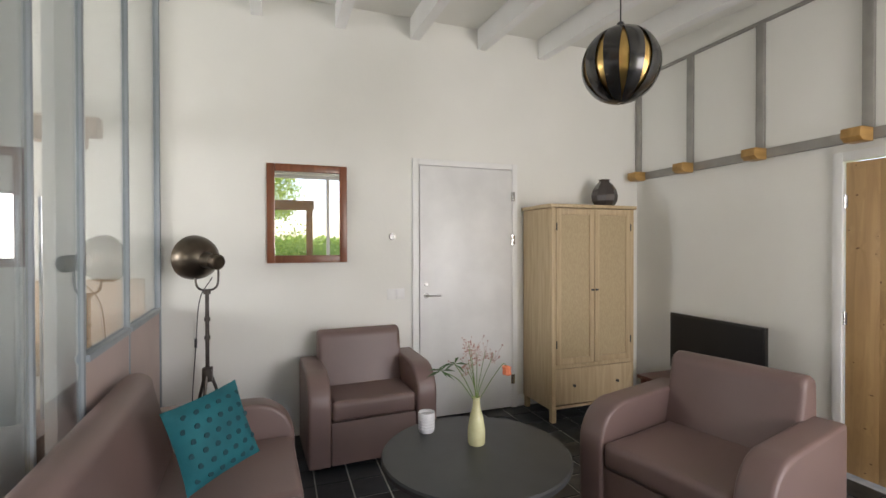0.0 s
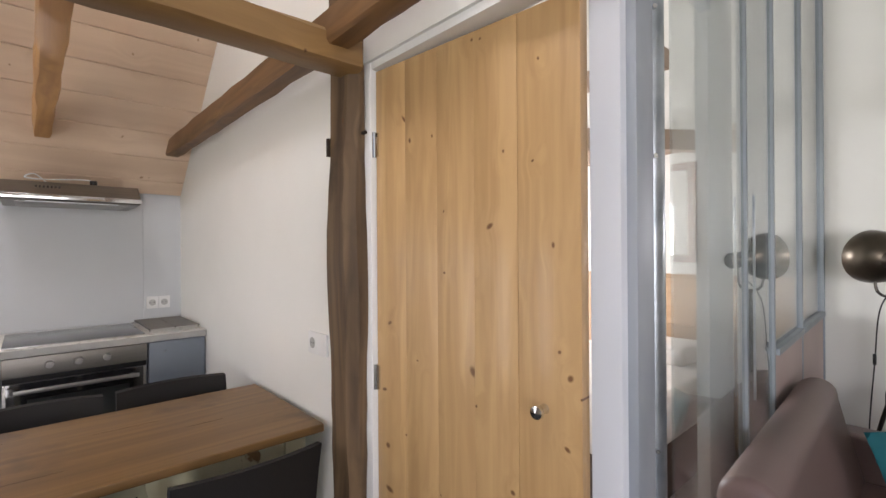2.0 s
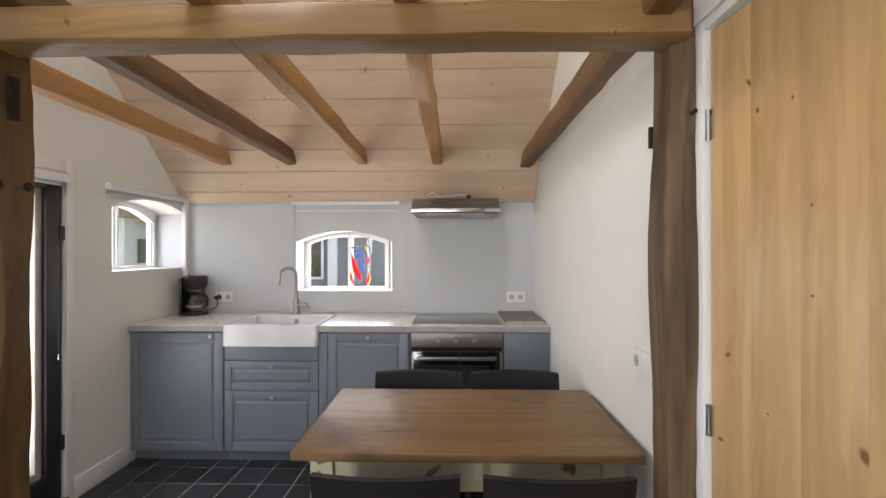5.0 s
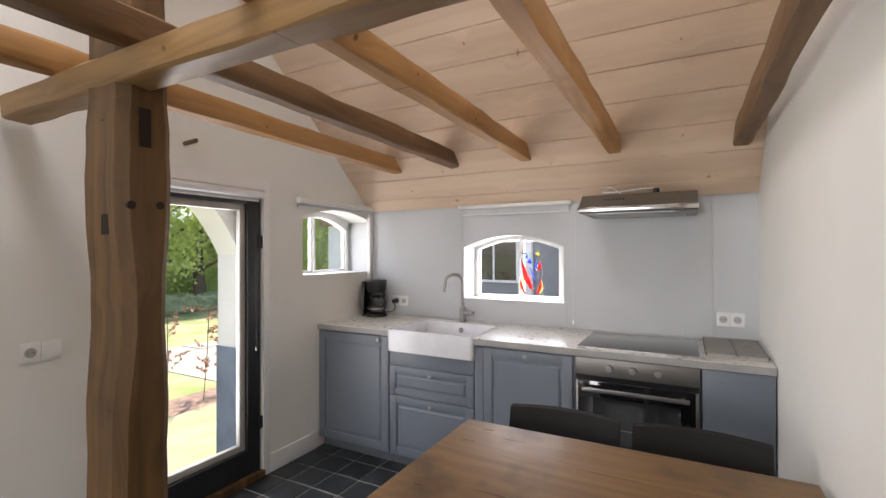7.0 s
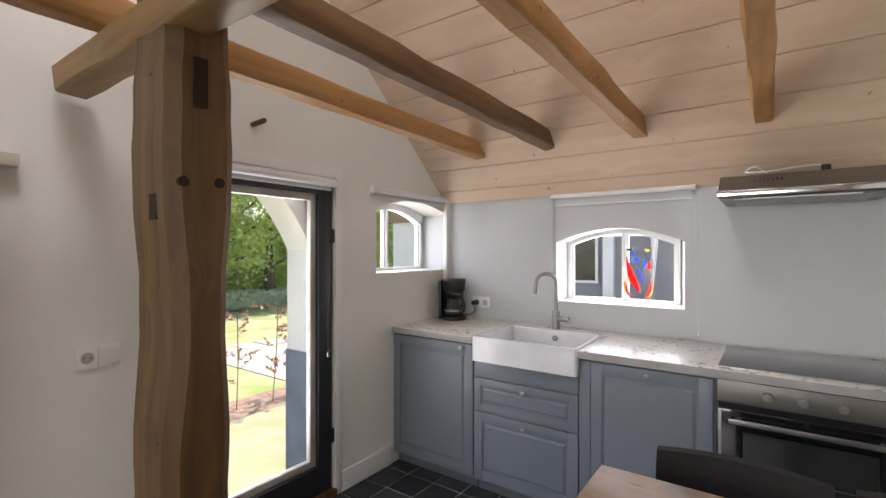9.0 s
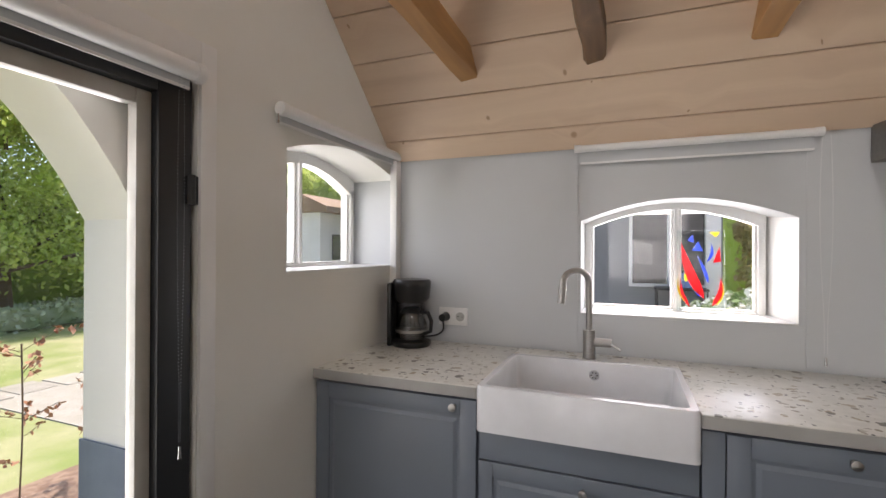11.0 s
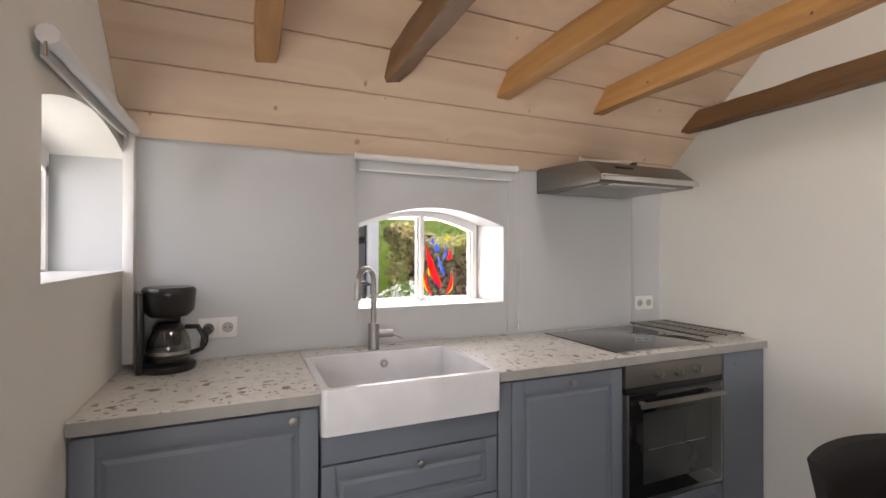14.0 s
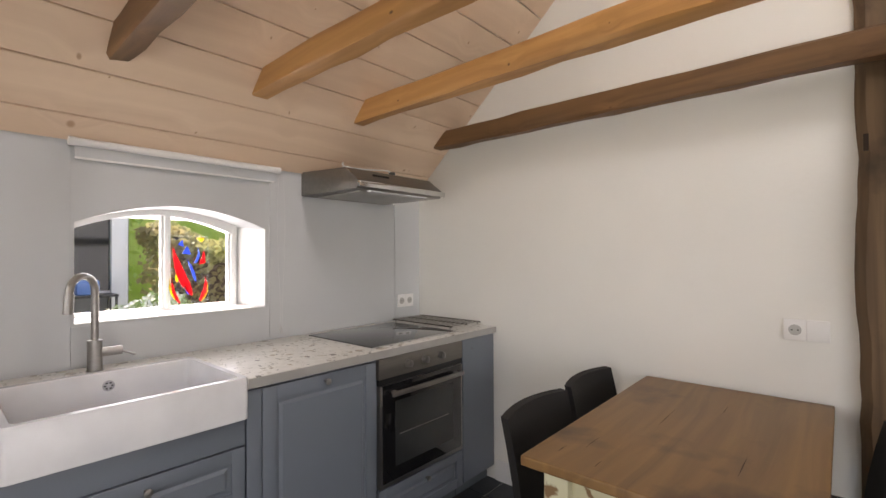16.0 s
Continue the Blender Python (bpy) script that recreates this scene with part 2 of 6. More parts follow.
POSTN = wood("dark_old_oak_post", (0.155, 0.095, 0.048), (0.060, 0.034, 0.016), "z", rough=0.65, vary=0.05, freq=0.9, stains=(0.04, 0.024, 0.012))
HOLESHADE = material("dark_hole", (0.030, 0.018, 0.010), rough=0.9)
JAMB = material("lilac_grey_paint", (0.63, 0.65, 0.69), rough=0.45, scale=2, color2=(0.60, 0.62, 0.66))
PINE = wood("knotty_pine", (0.54, 0.345, 0.16), (0.42, 0.255, 0.11), "z", rough=0.4, vary=0.05, knot_scale=5.2, knot=(0.15, 0.065, 0.02), coat=0.15, freq=1.4)
TABLETOP = wood("worn_table_wood", (0.25, 0.138, 0.048), (0.165, 0.088, 0.032), "y", rough=0.48, vary=0.04, stains=(0.085, 0.045, 0.020), knots=True, knot_scale=2.0, knot=(0.05, 0.026, 0.012), coat=0.05, freq=1.0)
CREAMLEG = material("chipped_cream_paint", (0.62, 0.60, 0.42), rough=0.5, scale=8, color2=(0.56, 0.53, 0.35), stains=(0.22, 0.13, 0.06), stain_range=(0.61, 0.64), stain_scale=10)
GREY = material("grey_cabinet_paint", (0.155, 0.180, 0.215), rough=0.38, scale=3, color2=(0.148, 0.172, 0.205))
GREYD = material("grey_plinth", (0.13, 0.15, 0.17), rough=0.5)
STEEL = material("brushed_steel", (0.38, 0.37, 0.35), rough=0.4, metal=1.0, scale=3, stretch=(20, 1, 20), color2=(0.34, 0.33, 0.315))
TAUPE = material("brushed_taupe_steel", (0.24, 0.225, 0.205), rough=0.42, metal=0.85, scale=3, stretch=(20, 1, 20), color2=(0.21, 0.198, 0.182))
CHROME = material("chrome", (0.7, 0.7, 0.7), rough=0.12, metal=1.0)
GALV = material("galvanised_steel", (0.55, 0.60, 0.65), rough=0.30, metal=0.85, scale=9, color2=(0.30, 0.34, 0.38), vary=0.05)
GALVP = material("grey_steel_profile", (0.30, 0.34, 0.37), rough=0.5, metal=0.3, scale=5)
CERAMIC = material("white_ceramic", (0.72, 0.73, 0.75), rough=0.24, coat=0.12)
TERR = terrazzo("terrazzo_worktop")
BLACKG = material("black_glass", (0.01, 0.01, 0.011), rough=0.06, coat=0.6)
BLACKP = material("black_plastic", (0.012, 0.012, 0.012), rough=0.28)
BLACKM = material("black_frame_paint", (0.018, 0.02, 0.022), rough=0.45)
DARKCH = material("dark_brown_chair_leather", (0.007, 0.0055, 0.005), rough=0.8, bump=0.2, bump_scale=120)
TILE = material("black_slate_tile", (0.028, 0.034, 0.038), rough=0.30, color2=(0.016, 0.02, 0.023), scale=7, vary=0.3, bump=0.35, bump_scale=22, rough2=0.5,
                stains=(0.075, 0.08, 0.082), stain_range=(0.62, 0.8), stain_scale=5)
GROUT = material("pale_grout", (0.50, 0.50, 0.48), rough=0.85, scale=14, color2=(0.34, 0.34, 0.33))
LEATHER = material("mauve_brown_leather", (0.165, 0.108, 0.098), rough=0.42, scale=3, color2=(0.15, 0.098, 0.088), bump=0.2, bump_scale=170)
TEAL = material("teal_velvet", (0.0, 0.125, 0.15), rough=0.8, scale=8, color2=(0.0, 0.09, 0.11), bump=0.2, bump_scale=90)
TEALDOT = material("dark_teal_dots", (0.0, 0.045, 0.06), rough=0.8)
TABLEB = material("charcoal_tabletop", (0.032, 0.035, 0.037), rough=0.42, scale=10, color2=(0.026, 0.029, 0.03))
BRONZE = material("dark_bronze", (0.13, 0.105, 0.08), rough=0.3, metal=0.9, scale=6, color2=(0.08, 0.065, 0.05))
IRON = material("aged_iron", (0.10, 0.09, 0.08), rough=0.4, metal=0.8, scale=14, color2=(0.06, 0.05, 0.045))
ASH = wood("pale_ash", (0.52, 0.40, 0.245), (0.41, 0.30, 0.175), "z", rough=0.5, knots=False, vary=0.03, freq=1.8)
CANE = material("woven_cane", (0.46, 0.36, 0.215), rough=0.6, scale=40, stretch=(3, 3, 1), color2=(0.40, 0.305, 0.18), bump=0.3, bump_scale=160)
MAHOG = wood("mahogany_frame", (0.26, 0.09, 0.04), (0.17, 0.055, 0.025), "z", rough=0.3, knots=False)
REDWOOD = wood("red_brown_tv_stand", (0.12, 0.03, 0.02), (0.07, 0.02, 0.014), "x", rough=0.35, knots=False)
HEADB = wood("light_beech_headboard", (0.52, 0.36, 0.23), (0.45, 0.30, 0.18), "x", rough=0.45, knots=False)
PINKP = material("pale_pink_panel", (0.46, 0.36, 0.33), rough=0.5, scale=2)
MIRROR = material("mirror", (0.9, 0.9, 0.9), rough=0.0, metal=1.0, color2=(0.9, 0.9, 0.9))
GLASS = glass_mat("window_glass")
GLASSR = glass_mat("partition_glass", tint=(0.93, 0.96, 0.96), reflect=0.2)
BLACKBALL = material("black_enamel", (0.012, 0.011, 0.010), rough=0.25, coat=0.3)
GOLD = material("gold_lining", (0.55, 0.36, 0.13), rough=0.3, metal=1.0)
LINEN = material("white_linen", (0.75, 0.72, 0.68), rough=0.9, scale=5, bump=0.3, bump_scale=14)
GRASS = material("lawn_green", (0.19, 0.25, 0.07), rough=0.9, scale=1.6, color2=(0.34, 0.34, 0.19), bump=0.6, bump_scale=30)
def leafy(name, a, b, scale=1.5):
    """Leaves that let some light through."""
    m = material(name, a, rough=0.55, scale=scale, color2=b, vary=0.1)
    nt = m.node_tree
    p, o = nt.nodes["Principled BSDF"], nt.nodes["Material Output"]
    tl, mix = nt.nodes.new("ShaderNodeBsdfTranslucent"), nt.nodes.new("ShaderNodeMixShader")
    nt.links.new(p.inputs["Base Color"].links[0].from_socket, tl.inputs[0])
    mix.inputs[0].default_value = 0.45
    nt.links.new(p.outputs[0], mix.inputs[1])
    nt.links.new(tl.outputs[0], mix.inputs[2])
    nt.links.new(mix.outputs[0], o.inputs[0])
    return m


LEAF = leafy("leaf_green", (0.38, 0.50, 0.09), (0.54, 0.63, 0.20))
LEAFB = leafy("mixed_hedge_leaf", (0.52, 0.56, 0.20), (0.48, 0.36, 0.22), 0.9)
LEAFD = leafy("deep_leaf_green", (0.20, 0.33, 0.06), (0.36, 0.48, 0.14))
BARK = material("bark", (0.14, 0.10, 0.07), rough=0.9, scale=8, bump=0.6)
STONE = material("path_stone", (0.30, 0.29, 0.24), rough=0.85, scale=5, color2=(0.34, 0.33, 0.29), vary=0.12)
RENDER = material("white_masonry", (0.72, 0.72, 0.70), rough=0.85, scale=3, bump=0.5, bump_scale=25)
PLINTHB = material("blue_grey_plinth", (0.17, 0.21, 0.27), rough=0.75, scale=6, color2=(0.12, 0.15, 0.20), bump=0.3)
SHED = material("grey_shed_boards", (0.21, 0.22, 0.23), rough=0.7, scale=4)

# ---- building helpers ----


def box(bm, x0, x1, y0, y1, z0, z1):
    m = Matrix.Translation(((x0 + x1) / 2, (y0 + y1) / 2, (z0 + z1) / 2)) @ Matrix.Diagonal((x1 - x0, y1 - y0, z1 - z0, 1))
    return bmesh.ops.create_cube(bm, size=1.0, matrix=m)["verts"]


def bx(*a, bev=0.0, seg=2):
    bm = bmesh.new()
    box(bm, *a)
    if bev:
        bmesh.ops.bevel(bm, geom=bm.edges[:], offset=bev, segments=seg, affect="EDGES", profile=0.6)
    return bm


def cyl(bm, p0, p1, r0, r1=None, seg=16, caps=True):
    p0, p1 = Vector(p0), Vector(p1)
    d = p1 - p0
    q = d.to_track_quat("Z", "Y").to_matrix().to_4x4()
    return bmesh.ops.create_cone(bm, cap_ends=caps, segments=seg, radius1=r0, radius2=r0 if r1 is None else r1, depth=d.length, matrix=Matrix.Translation((p0 + p1) / 2) @ q)["verts"]


def cy(p0, p1, r0, r1=None, seg=16):
    bm = bmesh.new()
    cyl(bm, p0, p1, r0, r1, seg)
    return bm


def ring(bm, rows, close=False):
    """Skin a list of equally long point rows."""
    vs = [[bm.verts.new(p) for p in r] for r in rows]
    n = len(vs[0])
    for a, b in zip(vs, vs[1:]):
        for i in range(n if close else n - 1):
            j = (i + 1) % n
            try:
                bm.faces.new((a[i], a[j], b[j], b[i]))
            except ValueError:
                pass
    return vs


def lathe(prof, seg=32, cx=0.0, cy0=0.0):
    bm = bmesh.new()
    rows = [[(cx + r * math.cos(2 * math.pi * k / seg), cy0 + r * math.sin(2 * math.pi * k / seg), z) for k in range(seg)] for r, z in prof]
    vs = ring(bm, rows, close=True)
    for row in (vs[0], vs[-1]):
        try:
            bm.faces.new(row)
        except ValueError:
            pass
    bmesh.ops.recalc_face_normals(bm, faces=bm.faces)
    return bm


def tube(pts, r, seg=8):
    """A round bar through the points."""
    bm = bmesh.new()
    pts = [Vector(p) for p in pts]
    rows = []
    side = None
    for i, p in enumerate(pts):
        d = (pts[min(i + 1, len(pts) - 1)] - pts[max(i - 1, 0)]).normalized()
        if side is None:
            side = d.orthogonal().normalized()
        side = (side - d * side.dot(d)).normalized()
        up = d.cross(side)
        rr = r[i] if isinstance(r, (list, tuple)) else r
        rows.append([p + side * rr * math.cos(2 * math.pi * k / seg) + up * rr * math.sin(2 * math.pi * k / seg) for k in range(seg)])
    vs = ring(bm, rows, close=True)
    bm.faces.new(vs[0][::-1])
    bm.faces.new(vs[-1])
    bmesh.ops.recalc_face_normals(bm, faces=bm.faces)
    return bm


def smooth_curve(pts, n=6):
    """Catmull-Rom points through the given ones."""
    P = [Vector(p) for p in pts]
    P = [P[0] * 2 - P[1]] + P + [P[-1] * 2 - P[-2]]
    out = []
    for i in range(1, len(P) - 2):
        for k in range(n):
            t = k / n
            a, b, c, d = P[i - 1:i + 3]
            out.append(0.5 * ((2 * b) + (c - a) * t + (2 * a - 5 * b + 4 * c - d) * t * t + (3 * b - a - 3 * c + d) * t ** 3))
    return out + [P[-2]]


def prism(poly, axis, a, b, bev=0.0, seg=2):
    """A polygon (two coordinates) extruded along axis from a to b."""
    bm = bmesh.new()

    def at(p, v):
        return {"x": (v, p[0], p[1]), "y": (p[0], v, p[1]), "z": (p[0], p[1], v)}[axis]
    lo = [bm.verts.new(at(p, a)) for p in poly]
    hi = [bm.verts.new(at(p, b)) for p in poly]
    bm.faces.new(lo)
    bm.faces.new(hi[::-1])
    n = len(poly)
    for i in range(n):
        bm.faces.new((lo[i], hi[i], hi[(i + 1) % n], lo[(i + 1) % n]))
    bmesh.ops.recalc_face_normals(bm, faces=bm.faces)
    if bev:
        ends = [e for e in bm.edges if e.calc_face_angle(0) > 0.5]
        bmesh.ops.bevel(bm, geom=ends, offset=bev, segments=seg, affect="EDGES", profile=0.6)
    return bm


def finish(bm, name, mat, smooth=False):
    me = bpy.data.meshes.new(name)
    if smooth:
        for f in bm.faces:
            f.smooth = True
        for e in bm.edges:
            if e.calc_face_angle(0) > 0.7:
                e.smooth = False
    bm.to_mesh(me)
    bm.free()
    me.materials.append(mat)
    return me


def part(name, bm, mat, parent=None, label="", smooth=True, kind=""):
    """One mesh object, under a thing or under a part."""
    o = new(name, finish(bm, name, mat, smooth))
    if parent is not None:
        o.parent = parent
    return tagged(o, label=label, kind=kind)


def thing(name, label, category, at=(0, 0, 0), rz=0.0, group=""):
    e = new(name)
    e.empty_display_size = 0.1
    e.location, e.rotation_euler = at, (0, 0, radians(rz))
    return tagged(e, label, category, group)


def solid(name, bm, mat, label, category, at=(0, 0, 0), rz=0.0, group="", smooth=True):
    """A thing that is one mesh."""
    o = part(name, bm, mat, None, smooth=smooth)
    o.location, o.rotation_euler = at, (0, 0, radians(rz))
    return tagged(o, label, category, group)


def structure(name, bm, mat, parent=None, label="", smooth=False):
    return part(name, bm, mat, parent, label, smooth, "structure")


def arch_fill(bm, axis, u0, u1, spring, peak, top, v0, v1, n=14):
    """The wall above an arched opening, from the arch up to top, as one strip."""
    pts = [(u0 + (u1 - u0) * k / n, spring + (peak - spring) * math.sin(math.pi * k / n) ** 0.9) for k in range(n + 1)]
    rows = []
    for u, z in pts:
        f = (lambda v, zz: (v, u, zz)) if axis == "x" else (lambda v, zz: (u, v, zz))
        rows.append([f(v0, z), f(v1, z), f(v1, top), f(v0, top)])
    ring(bm, rows, close=True)

# ---- the shell ----
KX, SY, NY, LNY, EX, PX = -4.095, -1.255, 1.517, 4.31, 3.09, -0.93
SLOPE, EAVE = 0.92, 1.79


def roof_z(x):
    return EAVE + SLOPE * (x - KX)


floor = structure("floor", bx(-4.4, 3.3, -1.5, 4.6, -0.15, -0.006), GROUT)

# west kitchen wall with its arched window
WT = 0.30
bm = bmesh.new()
box(bm, KX - WT, KX, SY - WT, -0.362, -0.15, 2.1)
box(bm, KX - WT, KX, 0.403, LNY + 0.2, -0.15, 2.1)
box(bm, KX - WT, KX, -0.362, 0.403, -0.15, 1.077)
arch_fill(bm, "x", -0.362, 0.403, 1.470, 1.556, 2.1, KX - WT, KX)
wall_w = structure("wall_west", bm, SHADEDW)

# south wall with the glazed door, the corner window and the living room windows
bm = bmesh.new()
box(bm, KX - 0.001, -3.31, SY - WT, SY, -0.15, 1.265)
arch_fill(bm, "y", KX, -3.31, 1.69, 1.76, 3.95, SY - WT, SY)
box(bm, -3.31, -2.96, SY - WT, SY, -0.15, 3.95)
box(bm, -2.96, -2.02, SY - 0.08, SY, 1.83, 3.95)
box(bm, -2.96, -2.86, SY - WT, SY - 0.08, -0.15, 3.95)
box(bm, -2.12, -2.02, SY - WT, SY - 0.08, -0.15, 3.95)
arch_fill(bm, "y", -2.86, -2.12, 1.42, 1.80, 3.95, SY - WT, SY - 0.08)
box(bm, -2.02, -0.45, SY - WT, SY, -0.15, 3.95)
box(bm, -0.45, 2.85, SY - WT, SY, -0.15, 0.45)
box(bm, -0.45, 1.45, SY - WT, SY, 2.75, 3.95)
box(bm, 1.45, 2.85, SY - WT, SY, 2.25, 3.95)
box(bm, 1.15, 1.45, SY - WT, SY, 0.45, 2.75)
box(bm, 2.85, EX + 0.2, SY - WT, SY, -0.15, 3.95)
wall_s = structure("wall_south", bm, WHITE)

# north kitchen wall and the door wall
bm = bmesh.new()
box(bm, KX, -1.72, NY, NY + 0.1, -0.15, 3.95)
box(bm, -1.72, -0.86, NY, NY + 0.1, 1.985, 3.95)
wall_n = structure("wall_kitchen_north", bm, WHITE)

structure("wall_north", bx(KX, EX + 0.2, LNY, LNY + 0.2, -0.15, 3.95), WHITE)
bm = bmesh.new()
box(bm, EX, EX + 0.15, -1.4, 1.70, -0.15, 3.95)
box(bm, EX, EX + 0.15, 1.70, 2.60, 1.93, 3.95)
box(bm, EX, EX + 0.15, 2.60, LNY, -0.15, 3.95)
structure("wall_east", bm, WHITE)

# ceilings
bm = prism([(KX - 0.3, roof_z(KX - 0.3)), (-1.75, roof_z(-1.75)), (-1.75, roof_z(-1.75) + 0.15), (KX - 0.3, roof_z(KX - 0.3) + 0.15)], "y", SY - 0.3, LNY + 0.2)
structure("ceiling_kitchen", bm, WHITE)
# unseen slab, added to close the shell above the two roofs
structure("ceiling_ridge", bx(-1.8, -0.85, SY - 0.3, LNY + 0.2, 3.90, 4.0), WHITE)


def living_z(y):
    return 3.22 - 0.05 * (LNY - y)


bm = bmesh.new()
ring(bm, [[(-0.95, y, living_z(y)), (EX + 0.15, y, living_z(y)), (EX + 0.15, y, living_z(y) + 0.1), (-0.95, y, living_z(y) + 0.1)] for y in (LNY + 0.1, SY - 0.2)], close=True)
structure("ceiling_living", bm, WHITE)
# unseen blocks, added to keep sun from leaking in over the living ceiling
structure("wall_over_partition", bx(-1.06, -0.96, 1.64, LNY, 3.10, 3.95), WHITE)
structure("wall_over_passage", bx(-0.95, -0.85, SY, 1.63, 2.93, 3.95), WHITE)

# sloping ceiling planks of the kitchen
ceil_planks = structure("ceiling_planks", bmesh.new(), CEILP)
_bm = bmesh.new()
_u, _k = 0.0, 0
_dx, _dz = 1 / math.hypot(1, SLOPE), SLOPE / math.hypot(1, SLOPE)
while _u < 3.1:
    _w = 0.118 if _k == 0 else 0.194
    a0, a1 = _u + 0.0016, _u + _w - 0.0016
    quad = []
    for u, h in ((a0, 0.02), (a0, 0.004), (a0 + 0.003, 0.0), (a1 - 0.003, 0.0), (a1, 0.004), (a1, 0.02)):
        quad.append((KX + u * _dx - (h - 0.02) * _dz * 1.0, EAVE + u * _dz + (h - 0.02) * _dx - 0.002))
    p = prism(quad, "y", SY + 0.001, NY - 0.001)
    me_tmp = bpy.data.meshes.new("tmp")
    p.to_mesh(me_tmp)
    p.free()
    _bm.from_mesh(me_tmp)
    bpy.data.meshes.remove(me_tmp)
    _u += _w
    _k += 1
_bm.to_mesh(ceil_planks.data)
_bm.free()

# white roof beams of the living room
for i in range(7):
    x1 = -0.87 + 0.5865 * i
    bm = bmesh.new()
    ring(bm, [[(x1 - 0.075, y, living_z(y) - 0.17), (x1, y, living_z(y) - 0.17), (x1, y, living_z(y) + 0.01), (x1 - 0.075, y, living_z(y) + 0.01)] for y in (LNY - 0.001, SY)], close=True)
    o = part("roof_beam", bm, PAINT, None, "white-painted roof beam under the living room ceiling", smooth=False)
    tagged(o, category="beam", group="white roof beams")


# ---- beams and posts ----
def rough_beam(name, p0, p1, w, h, mat, label, group="", seed=0, wob=0.0045):
    """A hewn beam with uneven faces and worn edges; p0 and p1 lie on the axis."""
    rnd = random.Random(seed)
    p0, p1 = Vector(p0), Vector(p1)
    d = (p1 - p0).normalized()
    up = Vector((0, 0, 1)) if abs(d.z) < 0.9 else Vector((0, 1, 0))
    s = d.cross(up).normalized()
    up = s.cross(d)
    n = max(4, int((p1 - p0).length / 0.16))
    c = 0.10
    prof = [(-.5 + c, -.5), (.5 - c, -.5), (.5, -.5 + c), (.5, .5 - c), (.5 - c, .5), (-.5 + c, .5), (-.5, .5 - c), (-.5, -.5 + c)]
    rows = []
    for k in range(n + 1):
        q = p0.lerp(p1, k / n) - p0
        rows.append([q + s * (a * w + rnd.uniform(-wob, wob)) + up * (b * h + rnd.uniform(-wob, wob)) for a, b in prof])
    bm = bmesh.new()
    vs = ring(bm, rows, close=True)
    bm.faces.new(vs[0][::-1])
    bm.faces.new(vs[-1])
    bmesh.ops.recalc_face_normals(bm, faces=bm.faces)
    return solid(name, bm, mat, label, "beam", at=p0, group=group)


JW, JH, JZ = 0.078, 0.102, 2.083
for y, e, mat, lab, sd in ((-0.772, -1.35, BEAM, "honey-coloured oak ceiling joist beside the glazed door", 1), (-0.290, -0.9, BEAMD, "dark brown oak ceiling joist passing the post", 2),
                           (0.228, -1.5, BEAM, "honey-coloured oak ceiling joist over the dining table", 3), (0.772, -1.5, BEAM, "pale honey oak ceiling joist over the dining table", 4),
                           (1.415, -1.25, BEAMD, "dark oak ceiling joist along the white wall", 5)):
    rough_beam("ceiling_joist", (-3.825, y, JZ - (0.032 if sd == 5 else 0.005)), (e, y, JZ + (-0.022 if sd == 5 else 0.025)), JW, JH, mat, lab, "kitchen ceiling joists", sd)
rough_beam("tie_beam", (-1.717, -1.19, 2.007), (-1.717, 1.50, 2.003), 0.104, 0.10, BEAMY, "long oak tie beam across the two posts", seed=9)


def old_post(y, x, w, d, seed, label, holes):
    rnd = random.Random(seed)
    rows = []
    for k in range(49):
        z = k * 0.08
        a = (0.006 if seed == 1 else 0.009) * math.sin(k * 0.45 + seed) + 0.004 * math.sin(k * 0.83 + seed) + rnd.uniform(-0.003, 0.003)
        b = 0.007 * math.sin(k * 0.35 + 2 * seed) + 0.003 * math.sin(k * 0.71 + seed)
        ww, dd = w / 2 + a, d / 2 + b
        c = 0.03
        rows.append([(-ww + c, -dd, z), (ww - c, -dd + rnd.uniform(-.004, .004), z), (ww, -dd + c, z), (ww, dd - c, z), (ww - c, dd, z), (-ww + c, dd, z), (-ww, dd - c, z), (-ww, -dd + c, z)])
    rows = [r for r in rows if r[0][2] < 3.8]
    bm = bmesh.new()
    vs = ring(bm, rows, close=True)
    bm.faces.new(vs[0][::-1])
    bm.faces.new(vs[-1])
    bmesh.ops.recalc_face_normals(bm, faces=bm.faces)
    t = thing("oak_post", label, "post", at=(x, y, 0))
    part("shaft", bm, POST if seed == 4 else POSTN, t)
    # solid near-black pieces paint the shade inside mortises and peg holes
    for hx, hy, hz, sx, sy, sz in holes:
        if sz > 0.015:
            part("mortise", bx(hx - sx, hx + sx, hy - sy, hy + sy, hz - sz, hz + sz), HOLESHADE, t, "dark block painting the shade of an open mortise")
        elif sx <= 0.0061:
            part("peg_hole", cy((hx - 0.012, hy, hz), (hx + 0.006, hy, hz), sz, seg=12), HOLESHADE, t, "dark plug painting the shade of a round peg hole")
        else:
            part("peg_hole", cy((hx, hy - 0.012, hz), (hx, hy + 0.006, hz), sz, seg=12), HOLESHADE, t, "dark plug painting the shade of a round peg hole")
    return t


old_post(1.51, -1.770, 0.165, 0.09, 1, "old grey-brown oak post with mortises beside the pine door", [(-0.055, -0.044, 1.73, 0.007, 0.006, 0.03), (0.098, 0.0, 1.76, 0.006, 0.006, 0.006)])
